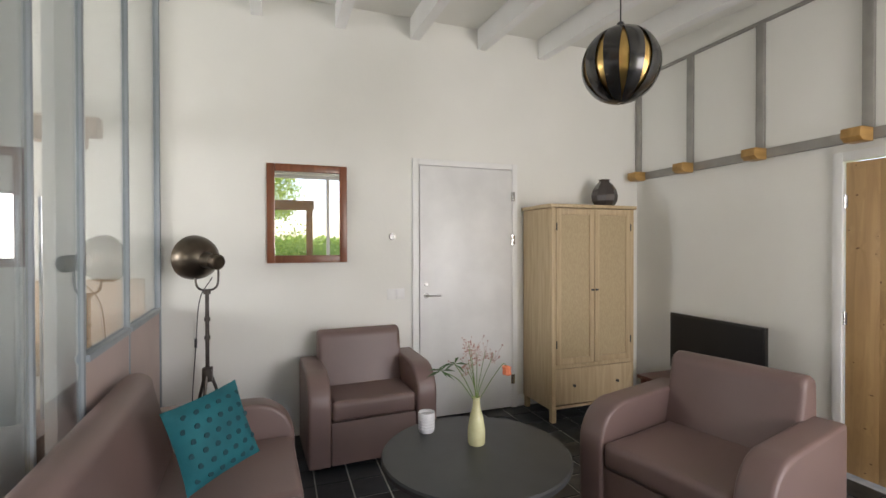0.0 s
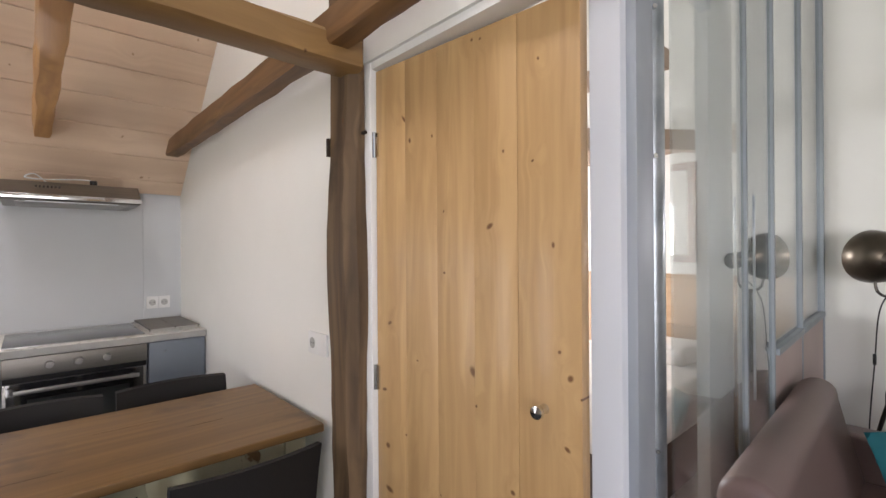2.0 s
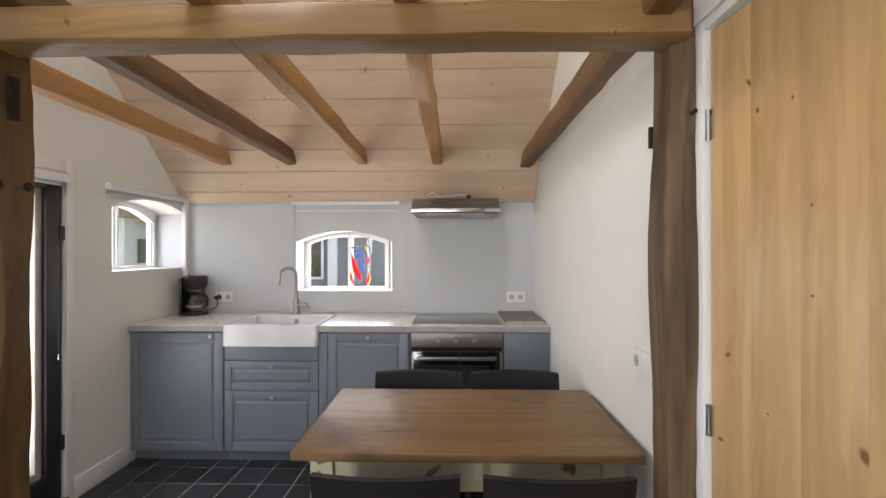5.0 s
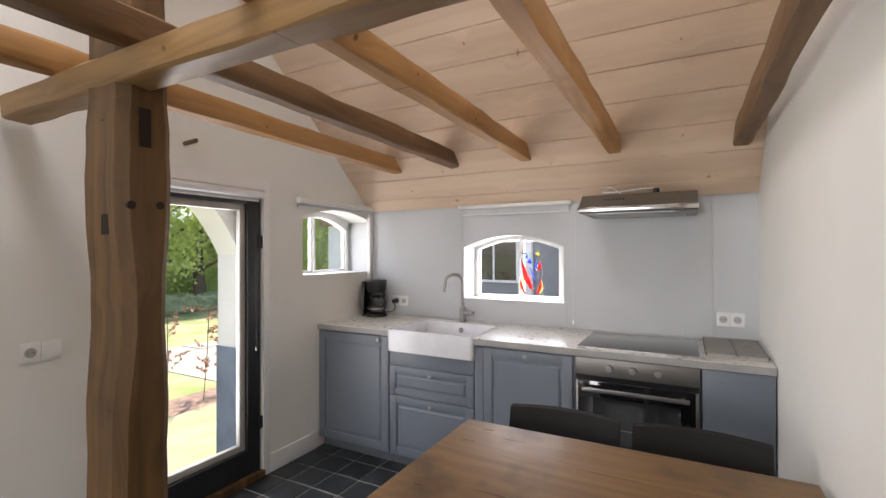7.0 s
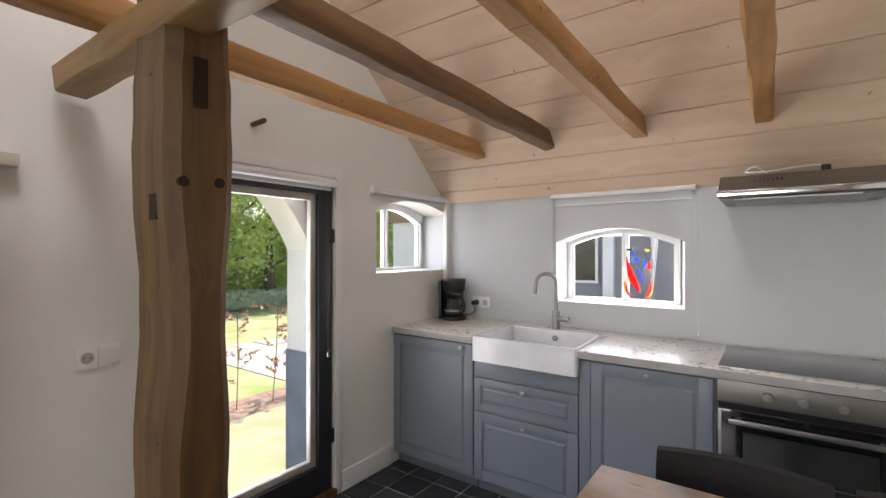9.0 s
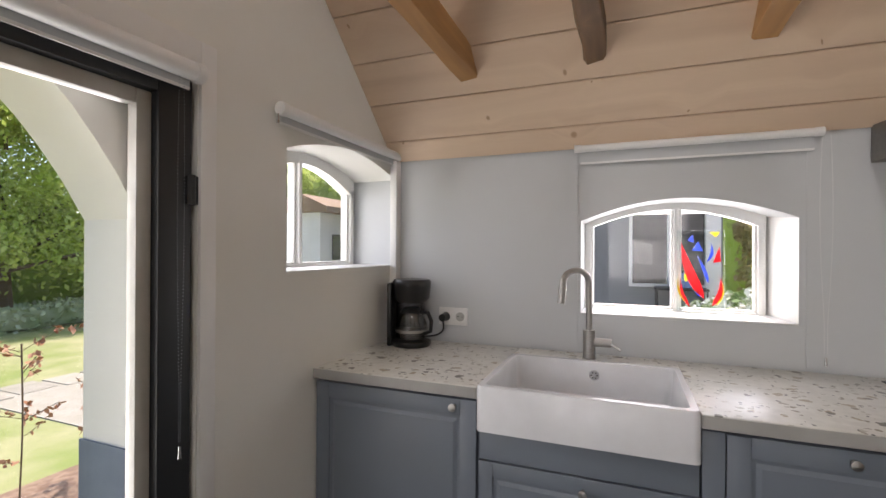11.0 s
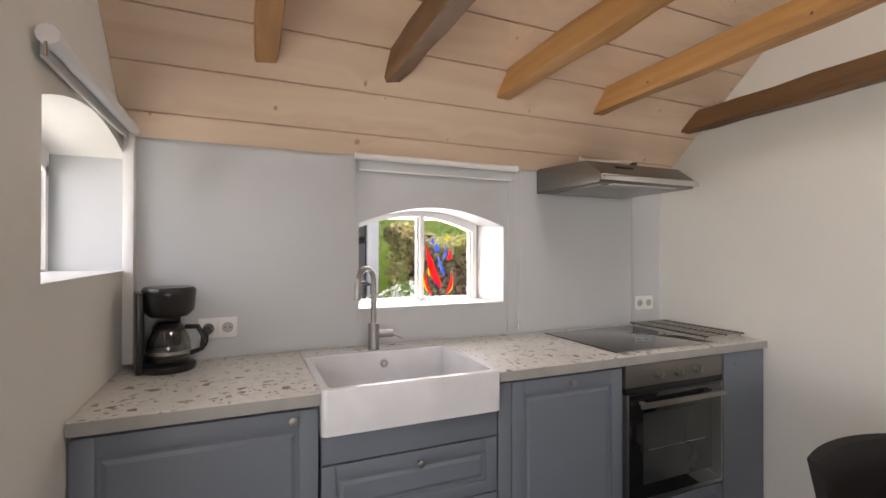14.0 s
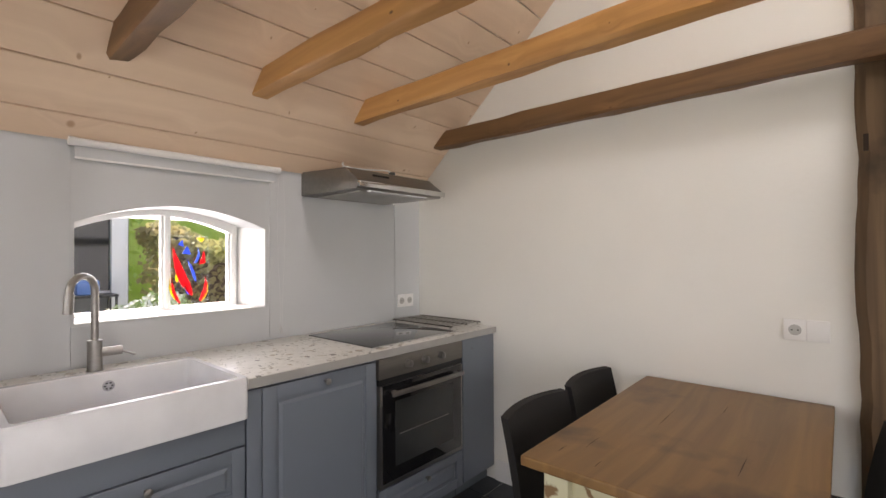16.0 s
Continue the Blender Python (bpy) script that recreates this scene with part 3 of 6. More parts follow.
old_post(-0.455, -1.748, 0.155, 0.225, 4, "weathered oak post with old mortises and peg holes",
         [(0.078, 0.030, 1.56, 0.006, 0.020, 0.065), (0.012, 0.113, 1.83, 0.016, 0.008, 0.06), (0.052, 0.113, 1.585, 0.0062, 0.006, 0.013), (-0.035, 0.113, 1.59, 0.0062, 0.006, 0.013),
          (0.078, 0.022, 1.84, 0.006, 0.009, 0.012), (0.078, 0.018, 1.73, 0.006, 0.008, 0.012), (0.078, 0.06, 0.95, 0.006, 0.008, 0.010)])


# ---- doors and windows ----
def casing(name, x0, x1, y, z1, w, d, mat, axis="x", parent=None):
    """Flat trim round an opening on a wall: two uprights and a head."""
    o = []
    for a0, a1, z0, zt in ((x0 - w, x0, 0, z1 + w), (x1, x1 + w, 0, z1 + w), (x0, x1, z1, z1 + w)):
        b = bx(a0, a1, y, y + d, z0, zt, bev=0.004) if axis == "x" else bx(y, y + d, a0, a1, z0, zt, bev=0.004)
        o.append(structure(name, b, mat, parent, smooth=True))
    return o


def hinge(parent, x, y, z, mat=CHROME):
    h = part("hinge", cy((x, y, z - 0.04), (x, y, z + 0.04), 0.008, seg=12), mat, parent, "small metal butt hinge")
    part("hinge_leaf", bx(x - 0.018, x + 0.018, y - 0.002, y + 0.004, z - 0.038, z + 0.038), mat, h)
    return h


def plank_door(name, label, at, rz, width, height, split, knob_x, seed, hinge_x=0.0):
    """Boards side by side with fine joints."""
    t = thing(name, label, "door", at=at, rz=rz)
    x = 0.0
    for i, w in enumerate(split):
        g = 0.0012 if i == len(split) - 1 else 0.0001
        b = part("board", bx(x + g, x + w, -0.018, 0.018, 0.008, height, bev=max(0.0003, g)), PINE, t)
        x += w
    part("cross_rail", bx(0.04, width - 0.04, 0.019, 0.04, 0.25, 0.36), PINE, t)
    part("cross_rail", bx(0.04, width - 0.04, 0.019, 0.04, height - 0.36, height - 0.25), PINE, t)
    k = part("door_knob", lathe([(0.001, 0), (0.012, 0.001), (0.008, 0.012), (0.010, 0.024), (0.016, 0.032), (0.015, 0.04), (0.001, 0.044)], 20), CHROME, t, "small round chrome knob")
    k.rotation_euler, k.location = (radians(90), 0, 0), (knob_x, -0.019, 1.014)
    for z in (0.25, height * 0.5, height - 0.235):
        hinge(t, hinge_x - 0.006, -0.022, z)
    return t


plank_door("door_bedroom", "knotty pine plank door slightly ajar beside the oak post", (-1.655, 1.560, 0), 5.2, 0.697, 1.955, (0.135, 0.130, 0.133, 0.135, 0.164), 0.605, 1)
# frame of the pine door
structure("door_frame_bedroom", bx(-1.72, -1.660, 1.525, 1.60, 0, 1.985, bev=0.003), PAINT, smooth=True)
structure("door_frame_bedroom", bx(-1.659, -0.931, 1.527, 1.60, 1.960, 1.985, bev=0.003), PAINT, smooth=True)
structure("wall_jamb", bx(-0.930, -0.860, 1.590, 1.70, 0, 3.3, bev=0.006), JAMB, smooth=True)

d = thing("door_hall", "pale grey-white flush door in the white wall", "door", at=(0.878, LNY - 0.012, 0))
part("leaf", bx(0.003, 0.830, -0.022, 0.0, 0.012, 2.045, bev=0.003), material("door_white", (0.76, 0.76, 0.75), rough=0.35, scale=3), d)
hd = part("door_handle", tube([(0.055, -0.022, 1.0), (0.055, -0.065, 1.0), (0.07, -0.07, 1.0), (0.165, -0.07, 1.0)], 0.007, 10), STEEL, d, "steel lever handle")
part("rosette", cy((0.055, -0.0225, 1.0), (0.055, -0.03, 1.0), 0.022, seg=24), STEEL, hd)
part("keyhole_plate", cy((0.055, -0.0225, 1.09), (0.055, -0.027, 1.09), 0.016, seg=24), STEEL, d)
for z in (0.25, 1.45, 1.82):
    hinge(d, 0.838, -0.024, z)
casing("door_frame_hall", 0.875, 1.714, LNY - 0.03, 2.05, 0.05, 0.028, PAINT)

plank_door("door_east", "knotty pine plank door in the east wall", (EX + 0.02, 2.575, 0), -90, 0.86, 1.905, (0.17, 0.17, 0.18, 0.17, 0.17), 0.78, 2)
casing("door_frame_east", 1.71, 2.585, EX - 0.015, 1.915, 0.055, 0.03, PAINT, axis="y")

# glazed garden door with its black frame
d = thing("glazed_door", "black framed glazed garden door with white glazing beads", "door", at=(0, 0, 0))
for a in ((-2.95, -2.855, -1.33, -1.262, 0.045, 1.80), (-2.125, -2.03, -1.33, -1.262, 0.045, 1.80), (-2.855, -2.125, -1.33, -1.262, 0.045, 0.20), (-2.855, -2.125, -1.33, -1.262, 1.735, 1.80)):
    part("black_frame", bx(*a, bev=0.005), BLACKM, d)
# white beads greyed: the indoor shade on them is put into the colour
BEAD = material("weathered_bead_paint", (0.50, 0.49, 0.45), rough=0.5, scale=9, color2=(0.42, 0.41, 0.37))
for a in ((-2.855, -2.815, -1.32, -1.285, 0.20, 1.735), (-2.165, -2.125, -1.32, -1.285, 0.20, 1.735), (-2.815, -2.165, -1.32, -1.285, 0.20, 0.24), (-2.815, -2.165, -1.32, -1.285, 1.695, 1.735)):
    part("glazing_bead", bx(*a, bev=0.006), BEAD, d)
part("pane", bx(-2.815, -2.165, -1.305, -1.301, 0.24, 1.695), GLASS, d)
for z in (0.35, 1.50):
    hinge(d, -2.948, -1.258, z, BLACKM)
structure("door_sill", bx(-2.97, -2.01, -1.45, -1.235, -0.01, 0.043, bev=0.006), POST, smooth=True)
structure("door_trim", bx(-3.012, -2.962, SY, SY + 0.012, 0, 1.90, bev=0.003), PAINT, smooth=True)
structure("door_trim", bx(-2.962, -2.02, SY, SY + 0.012, 1.832, 1.90, bev=0.003), PAINT, smooth=True)
structure("plinth_outside", bx(-2.857, -2.851, SY - 0.302, SY - 0.085, -0.15, 0.83), PLINTHB)


def roller_blind(name, label, p0, length, axis, drop, chain_side, chain_len, r=0.024):
    """A rolled-up blind: tube, end brackets, a short hem and a bead chain."""
    t = thing(name, label, "roller blind", at=p0)
    u = Vector((1, 0, 0)) if axis == "x" else Vector((0, 1, 0))
    n = Vector((0, 1, 0)) if axis == "x" else Vector((1, 0, 0))
    c = n * 0.032
    part("roll", cy(c, c + u * length, r, seg=20), PAINT, t)
    for k in (0, 1):
        e = c + u * (length * k)
        part("bracket", cy(e - u * 0.012, e + u * 0.012, r + 0.002, seg=16), PAINT, t)
    a, b = n * 0.013 + u * 0.01, n * 0.017 + u * (length - 0.01)
    # fabric shares the grey that carries the west wall's shade
    part("fabric", bx(min(a.x, b.x), max(a.x, b.x), min(a.y, b.y), max(a.y, b.y), -drop + 0.008, -0.012), SHADEDW, t, "blind fabric in the wall's shaded grey")
    part("hem_bar", bx(min(a.x, b.x) + 0.0, max(a.x, b.x), min(a.y, b.y), max(a.y, b.y), -drop, -drop + 0.0078), PAINT, t)
    e = c + u * (length * chain_side + (0.02 if chain_side else 0.045))
    bm = bmesh.new()
    bead = 0.0018 if chain_len < 0.9 else 0.0013
    for s in (-1, 1):
        for i in range(int(chain_len / 0.009)):
            q = i * 0.009 / chain_len
            w = 0.012 * s * math.sin(math.pi * min(1, 0.15 + q)) + 0.004 * s
            bmesh.ops.create_icosphere(bm, subdivisions=1, radius=bead, matrix=Matrix.Translation(e + n * w * 0.5 + u * w + Vector((0, 0, -i * 0.009))))
    part("bead_chain", bm, PAINT if chain_len < 0.9 else GALVP, t, "white bead chain", kind="stuff")
    part("chain_weight", cy(e + Vector((0, 0, -chain_len - 0.03)), e + Vector((0, 0, -chain_len)), 0.005, 0.003), CHROME, t)
    return t


roller_blind("roller_blind", "rolled-up white blind over the arched kitchen window", (KX, -0.375, 1.772), 0.828, "y", 0.062, 1, 0.80, 0.015)
roller_blind("roller_blind", "rolled-up white blind over the corner window", (-4.07, SY, 1.80), 0.82, "x", 0.045, 1, 0.02, 0.020)
roller_blind("roller_blind", "rolled-up white blind above the garden door", (-2.93, SY + 0.002, 1.80), 0.88, "x", 0.045, 0, 0.95)


def arched_window(name, axis, u0, u1, z0, spring, peak, v, mull, fw=0.035, slim=False):
    """A two-light window with an arched head: frame, mullion, sashes, panes. v: the plane."""
    t = structure(name, bmesh.new(), PAINT)
    fw, fb, mh, st, rail = (0.028, 0.012, 0.010, 0.010, 0.008) if slim else (fw, fw, 0.022, 0.017, 0.02)

    def b(a0, a1, c0, c1, za, zb, bev=0.004):
        return bx(c0, c1, a0, a1, za, zb, bev=bev) if axis == "x" else bx(a0, a1, c0, c1, za, zb, bev=bev)

    def top(u):
        return spring + (peak - spring) * abs(math.sin(math.pi * (u - u0) / (u1 - u0))) ** 0.9
    part("window_frame", b(u0, u0 + fw, v - 0.03, v + 0.03, z0, top(u0 + fw)), PAINT, t)
    part("window_frame", b(u1 - fw, u1, v - 0.03, v + 0.03, z0, top(u1 - fw)), PAINT, t)
    part("window_frame", b(u0 + fw, u1 - fw, v - 0.03, v + 0.03, z0, z0 + fb), PAINT, t)
    part("mullion", b(mull - mh, mull + mh, v - 0.032, v + 0.032, z0 + fb, peak - 0.02), PAINT, t)
    bm = bmesh.new()
    rows = []
    for k in range(15):
        u = u0 + (u1 - u0) * k / 14
        z = top(u)
        rows.append([(v - 0.03, u, z - fw), (v + 0.03, u, z - fw), (v + 0.03, u, z + 0.06), (v - 0.03, u, z + 0.06)] if axis == "x" else [(u, v - 0.03, z - fw), (u, v + 0.03, z - fw), (u, v + 0.03, z + 0.06), (u, v - 0.03, z + 0.06)])
    ring(bm, rows, close=True)
    bmesh.ops.recalc_face_normals(bm, faces=bm.faces)
    part("arched_head", bm, PAINT, t)
    for a0, a1 in ((u0 + fw, mull - mh), (mull + mh, u1 - fw)):
        for s0, s1 in ((a0 + 0.001, a0 + 0.001 + st), (a1 - 0.001 - st, a1 - 0.001)):
            part("sash_stile", b(s0, s1, v - 0.015, v + 0.015, z0 + fb, min(top(s0), top(s1)) - fw + 0.01, 0.003), PAINT, t)
        part("sash_rail", b(a0 + 0.001 + st, a1 - 0.001 - st, v - 0.015, v + 0.015, z0 + fb, z0 + fb + rail, 0.003), PAINT, t)
        p = part("pane", b(a0 + 0.008, a1 - 0.008, v - 0.002, v + 0.002, z0 + fb, max(top(a0), top(a1)), 0), GLASS, t)
        p.visible_shadow = False
    return t


arched_window("window_kitchen", "x", -0.362, 0.352, 1.077, 1.468, 1.556, -4.33, 0.022, slim=True)
arched_window("window_corner", "y", -4.075, -3.34, 1.268, 1.63, 1.745, -1.51, -3.66, slim=True)
# splayed reveal piece beside the kitchen window
structure("reveal", prism([(KX - 0.001, 0.4035), (-4.36, 0.4035), (-4.36, 0.352)], "z", 1.082, 1.50), PAINT)
structure("sill", bx(-4.30, KX + 0.004, -0.361, 0.402, 1.0775, 1.081), PAINT)
structure("sill", bx(KX + 0.001, -3.311, -1.48, SY + 0.004, 1.2655, 1.269), PAINT)

# windows of the living room, opposite the mirror
for x0, x1, wt in ((-0.45, 1.15, 2.75), (1.45, 2.85, 2.25)):
    w = structure("window_living", bmesh.new(), PAINT)
    for a in ((x0, x0 + 0.06, 0.45, wt), (x1 - 0.06, x1, 0.45, wt), (x0 + 0.06, x1 - 0.06, 0.45, 0.51), (x0 + 0.06, x1 - 0.06, wt - 0.06, wt), ((x0 + x1) / 2 + 0.36, (x0 + x1) / 2 + 0.42, 0.51, wt - 0.06)):
        part("window_frame", bx(a[0], a[1], SY - 0.2, SY - 0.14, a[2], a[3], bev=0.004), PAINT, w)
    for a0, a1 in ((x0 + 0.06, (x0 + x1) / 2 + 0.36), ((x0 + x1) / 2 + 0.42, x1 - 0.06)):
        p = part("pane", bx(a0, a1, SY - 0.172, SY - 0.168, 0.51, wt - 0.06), GLASS, w)
        p.visible_shadow = False

# baseboards
structure("baseboard", bx(-3.44, -3.012, SY, SY + 0.012, 0, 0.12, bev=0.003), PAINT, smooth=True)
structure("baseboard", bx(-2.0, -0.2, SY, SY + 0.012, 0, 0.12, bev=0.003), PAINT, smooth=True)
structure("baseboard", bx(-3.46, -1.89, NY - 0.012, NY, 0, 0.12, bev=0.003), PAINT, smooth=True)
structure("baseboard", bx(1.78, 3.07, LNY - 0.012, LNY, 0, 0.10, bev=0.003), PAINT, smooth=True)
structure("baseboard", bx(EX - 0.012, EX, 2.645, LNY - 0.013, 0, 0.10, bev=0.003), PAINT, smooth=True)
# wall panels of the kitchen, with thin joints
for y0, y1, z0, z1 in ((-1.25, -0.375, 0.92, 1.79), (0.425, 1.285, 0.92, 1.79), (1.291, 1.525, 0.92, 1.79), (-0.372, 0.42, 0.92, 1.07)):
    structure("wall_panel", bx(KX, KX + 0.004, y0, y1, z0, z1, bev=0.001), SHADEDW)
structure("pipe_box", bx(KX, KX + 0.05, SY, SY + 0.035, 0.92, 1.78, bev=0.004), PAINT, smooth=True)


def socket(label, at, rz, kinds, name="wall_socket"):
    """A white plate with sockets or rockers; faces -y before rz."""
    t = thing(name, label, "power socket", at=at, rz=rz)
    n = len(kinds)
    for i, k in enumerate(kinds):
        x = (i - (n - 1) / 2) * 0.071
        f = part("plate", bx(x - 0.0352, x + 0.0352, -0.011, 0.0, -0.041, 0.041, bev=0.003), PAINT, t)
        if k == "s":
            part("cup", cy((x, -0.0112, 0), (x, -0.0118, 0), 0.021, seg=24), material("socket_shadow", (0.45, 0.45, 0.43), rough=0.5), f)
            for s in (-1, 1):
                part("pin_hole", cy((x + 0.0095 * s, -0.0119, 0), (x + 0.0095 * s, -0.0125, 0), 0.0028, seg=8), BLACKP, f)
        elif k == "r":
            part("rocker", bx(x - 0.028, x + 0.028, -0.0165, -0.0112, -0.031, 0.031, bev=0.002), PAINT, f)
        elif k == "k":
            part("knob", cy((x, -0.0112, 0), (x, -0.026, 0), 0.016, seg=20), PAINT, f)
    return t


socket("white socket and blank plate on the white wall beside the table", (-2.001, NY, 1.036), 0, "sb")
socket("white double socket and switch on the plaster wall", (-1.815, SY, 1.022), 180, "sr")
socket("white double socket beside the hob", (KX + 0.004, 1.377, 1.035), 90, "ss")
socket("white double socket behind the coffee maker", (KX + 0.004, -0.937, 1.033), 90, "ss")
socket("white double light switch beside the flush door", (0.69, LNY, 1.02), 0, "rr", "light_switch")
t = thing("thermostat", "small round silver thermostat on the white wall", "thermostat", at=(0.663, LNY, 1.475))
part("dial", cy((0, 0, 0), (0, -0.020, 0), 0.028, 0.025, seg=28), STEEL, t)
part("ring", cy((0, -0.0202, 0), (0, -0.023, 0), 0.015, seg=24), PAINT, t)

# ---- kitchen units ----
FX = -3.47


def front_panel(y0, y1, z0, z1, parent, name="door", knob=None, frame=0.055):
    """A framed front: slab, raised frame and bevelled centre field, with a knob."""
    f = part(name, bx(FX - 0.020, FX - 0.008, y0, y1, z0, z1), GREY, parent)
    for a in ((y0, y0 + frame, z0, z1), (y1 - frame, y1, z0, z1), (y0 + frame, y1 - frame, z0, z0 + frame), (y0 + frame, y1 - frame, z1 - frame, z1)):
        part("frame_rail", bx(FX - 0.0079, FX, a[0], a[1], a[2], a[3], bev=0.0015), GREY, f)
    i = frame + 0.012
    if z1 - z0 > 2.4 * i:
        bm = bmesh.new()
        rows = []
        for d, g in ((0.0, 0.0), (0.012, 0.006)):
            rows.append([(FX - 0.0078 + g, y0 + i + d, z0 + i + d), (FX - 0.0078 + g, y1 - i - d, z0 + i + d), (FX - 0.0078 + g, y1 - i - d, z1 - i - d), (FX - 0.0078 + g, y0 + i + d, z1 - i - d)])
        vs = ring(bm, rows, close=True)
        bm.faces.new(vs[-1])
        bmesh.ops.recalc_face_normals(bm, faces=bm.faces)
        part("centre_field", bm, GREY, f, smooth=False)
    if knob:
        k = part("knob", lathe([(0.001, 0), (0.006, 0.001), (0.005, 0.012), (0.012, 0.018), (0.013, 0.024), (0.001, 0.027)], 16), STEEL, f, "small pewter knob")
        k.rotation_euler, k.location = (0, radians(90), 0), (FX, knob[0], knob[1])
    return f


def unit(label, y0, y1, ztop=0.868):
    t = thing("base_cabinet", label, "kitchen cabinet", group="grey kitchen units")
    part("body", bx(KX + 0.01, FX - 0.021, y0 + 0.001, y1 - 0.001, 0.08, ztop), GREY, t)
    part("plinth", bx(FX - 0.07, FX - 0.055, y0 + 0.001, y1 - 0.001, 0.0, 0.08), GREYD, t)
    return t


u = unit("grey framed base cabinet in the corner under the worktop", SY + 0.004, -0.626)
front_panel(SY + 0.006, -0.630, 0.080, 0.859, u, knob=(-0.705, 0.835))
u = unit("grey sink cabinet with two framed drawers", -0.622, 0.004, 0.774)
part("apron", bx(FX - 0.018, FX - 0.002, -0.620, 0.002, 0.678, 0.775, bev=0.002), GREY, u)
front_panel(-0.620, 0.001, 0.480, 0.673, u, "drawer", (-0.30, 0.635), 0.045)
front_panel(-0.620, 0.001, 0.080, 0.475, u, "drawer", (-0.30, 0.435), 0.055)
u = unit("grey framed cabinet between sink and oven", 0.006, 0.608)
front_panel(0.066, 0.596, 0.080, 0.859, u, knob=(0.331, 0.832))
part("filler", bx(FX - 0.02, FX - 0.001, 0.008, 0.062, 0.080, 0.862, bev=0.001), GREY, u)
u = unit("grey oven housing with a drawer below", 0.610, 1.214, 0.866)
front_panel(0.614, 1.210, 0.080, 0.270, u, "drawer", (0.92, 0.228), 0.045)
u = unit("narrow grey end cabinet beside the white wall", 1.216, NY - 0.004)
part("end_door", bx(FX - 0.018, FX, 1.218, NY - 0.006, 0.085, 0.866, bev=0.003), GREY, u)
part("peg_hole", cy((FX - 0.0005, 1.30, 0.81), (FX + 0.001, 1.30, 0.81), 0.006, seg=12), GREYD, u)

# oven
t = thing("oven", "stainless steel built-in oven with black glass door", "oven")
part("housing", bx(FX - 0.5, FX - 0.022, 0.63, 1.19, 0.29, 0.85), BLACKP, t)
part("control_panel", bx(FX - 0.02, FX + 0.004, 0.612, 1.208, 0.772, 0.866, bev=0.003), TAUPE, t)
for y in (0.79, 0.905, 1.025):
    k = part("control_knob", cy((FX + 0.004, y, 0.820), (FX + 0.030, y, 0.820), 0.019, 0.016, seg=24), STEEL, t)
    part("pointer", bx(FX + 0.0321, FX + 0.036, y - 0.003, y + 0.003, 0.804, 0.837, bev=0.001), STEEL, k)
dr = part("oven_door", bx(FX - 0.02, FX + 0.006, 0.616, 1.204, 0.280, 0.742, bev=0.003), STEEL, t, "steel framed oven door")
part("door_glass", bx(FX + 0.0062, FX + 0.0085, 0.628, 1.190, 0.300, 0.7425, bev=0.0008), BLACKG, dr, "black glass")
part("inner_window", bx(FX + 0.0086, FX + 0.0092, 0.705, 1.125, 0.360, 0.660), material("oven_window", (0.035, 0.038, 0.038), rough=0.1, coat=0.4), dr, "darker see-through window")
part("rack_line", bx(FX + 0.0093, FX + 0.0098, 0.735, 1.085, 0.500, 0.504), STEEL, dr)
hb = part("door_handle", bx(FX + 0.040, FX + 0.054, 0.655, 1.165, 0.696, 0.718, bev=0.004), STEEL, dr, "flat steel handle bar")
for y in (0.69, 1.135):
    part("handle_stay", bx(FX + 0.0086, FX + 0.041, y - 0.01, y + 0.01, 0.700, 0.714, bev=0.002), STEEL, hb)
part("vent_gap", bx(FX - 0.019, FX - 0.001, 0.616, 1.204, 0.744, 0.770), BLACKP, t)

# worktop in three lengths round the sink
t = thing("worktop", "pale terrazzo worktop with grey and brown chips", "worktop")
part("slab", bx(KX + 0.001, -3.455, SY + 0.002, -0.6245, 0.871, 0.910, bev=0.003), TERR, t)
part("slab", bx(KX + 0.001, -3.945, -0.6215, 0.0035, 0.871, 0.910), TERR, t)
for y0, y1 in ((SY + 0.004, -0.627), (0.007, NY - 0.004)):
    part("front_edge", bx(-3.4548, -3.452, y0, y1, 0.873, 0.907), material("grey_edge_strip", (0.36, 0.355, 0.335), rough=0.45, scale=9), t, "plain grey edge strip")
part("slab", bx(KX + 0.001, -3.455, 0.0045, NY - 0.002, 0.871, 0.910, bev=0.003), TERR, t)

# farmhouse sink
t = thing("sink", "white ceramic farmhouse sink with an apron front", "sink")
sx0, sx1, sy0, sy1 = -3.944, -3.441, -0.624, 0.004
bm = bmesh.new()
rings_ = []


def rrect(x0, x1, y0, y1, r, z, n=4):
    out = []
    for cx, cy_, a0 in ((x1 - r, y1 - r, 0), (x0 + r, y1 - r, 90), (x0 + r, y0 + r, 180), (x1 - r, y0 + r, 270)):
        for k in range(n + 1):
            a = radians(a0 + 90 * k / n)
            out.append((cx + r * math.cos(a), cy_ + r * math.sin(a), z))
    return out


for x0, x1, y0, y1, r, z in ((sx0, sx1, sy0, sy1, 0.02, 0.776), (sx0, sx1, sy0, sy1, 0.02, 0.910), (sx0 + 0.004, sx1 - 0.004, sy0 + 0.004, sy1 - 0.004, 0.02, 0.918),
                             (sx0 + 0.03, sx1 - 0.024, sy0 + 0.024, sy1 - 0.024, 0.02, 0.918), (sx0 + 0.034, sx1 - 0.028, sy0 + 0.028, sy1 - 0.028, 0.02, 0.910),
                             (sx0 + 0.04, sx1 - 0.034, sy0 + 0.036, sy1 - 0.036, 0.03, 0.79), (sx0 + 0.06, sx1 - 0.054, sy0 + 0.056, sy1 - 0.056, 0.03, 0.772)):
    rings_.append(rrect(x0, x1, y0, y1, r, z))
vs = ring(bm, rings_, close=True)
bm.faces.new(vs[0])
bm.faces.new(vs[-1])
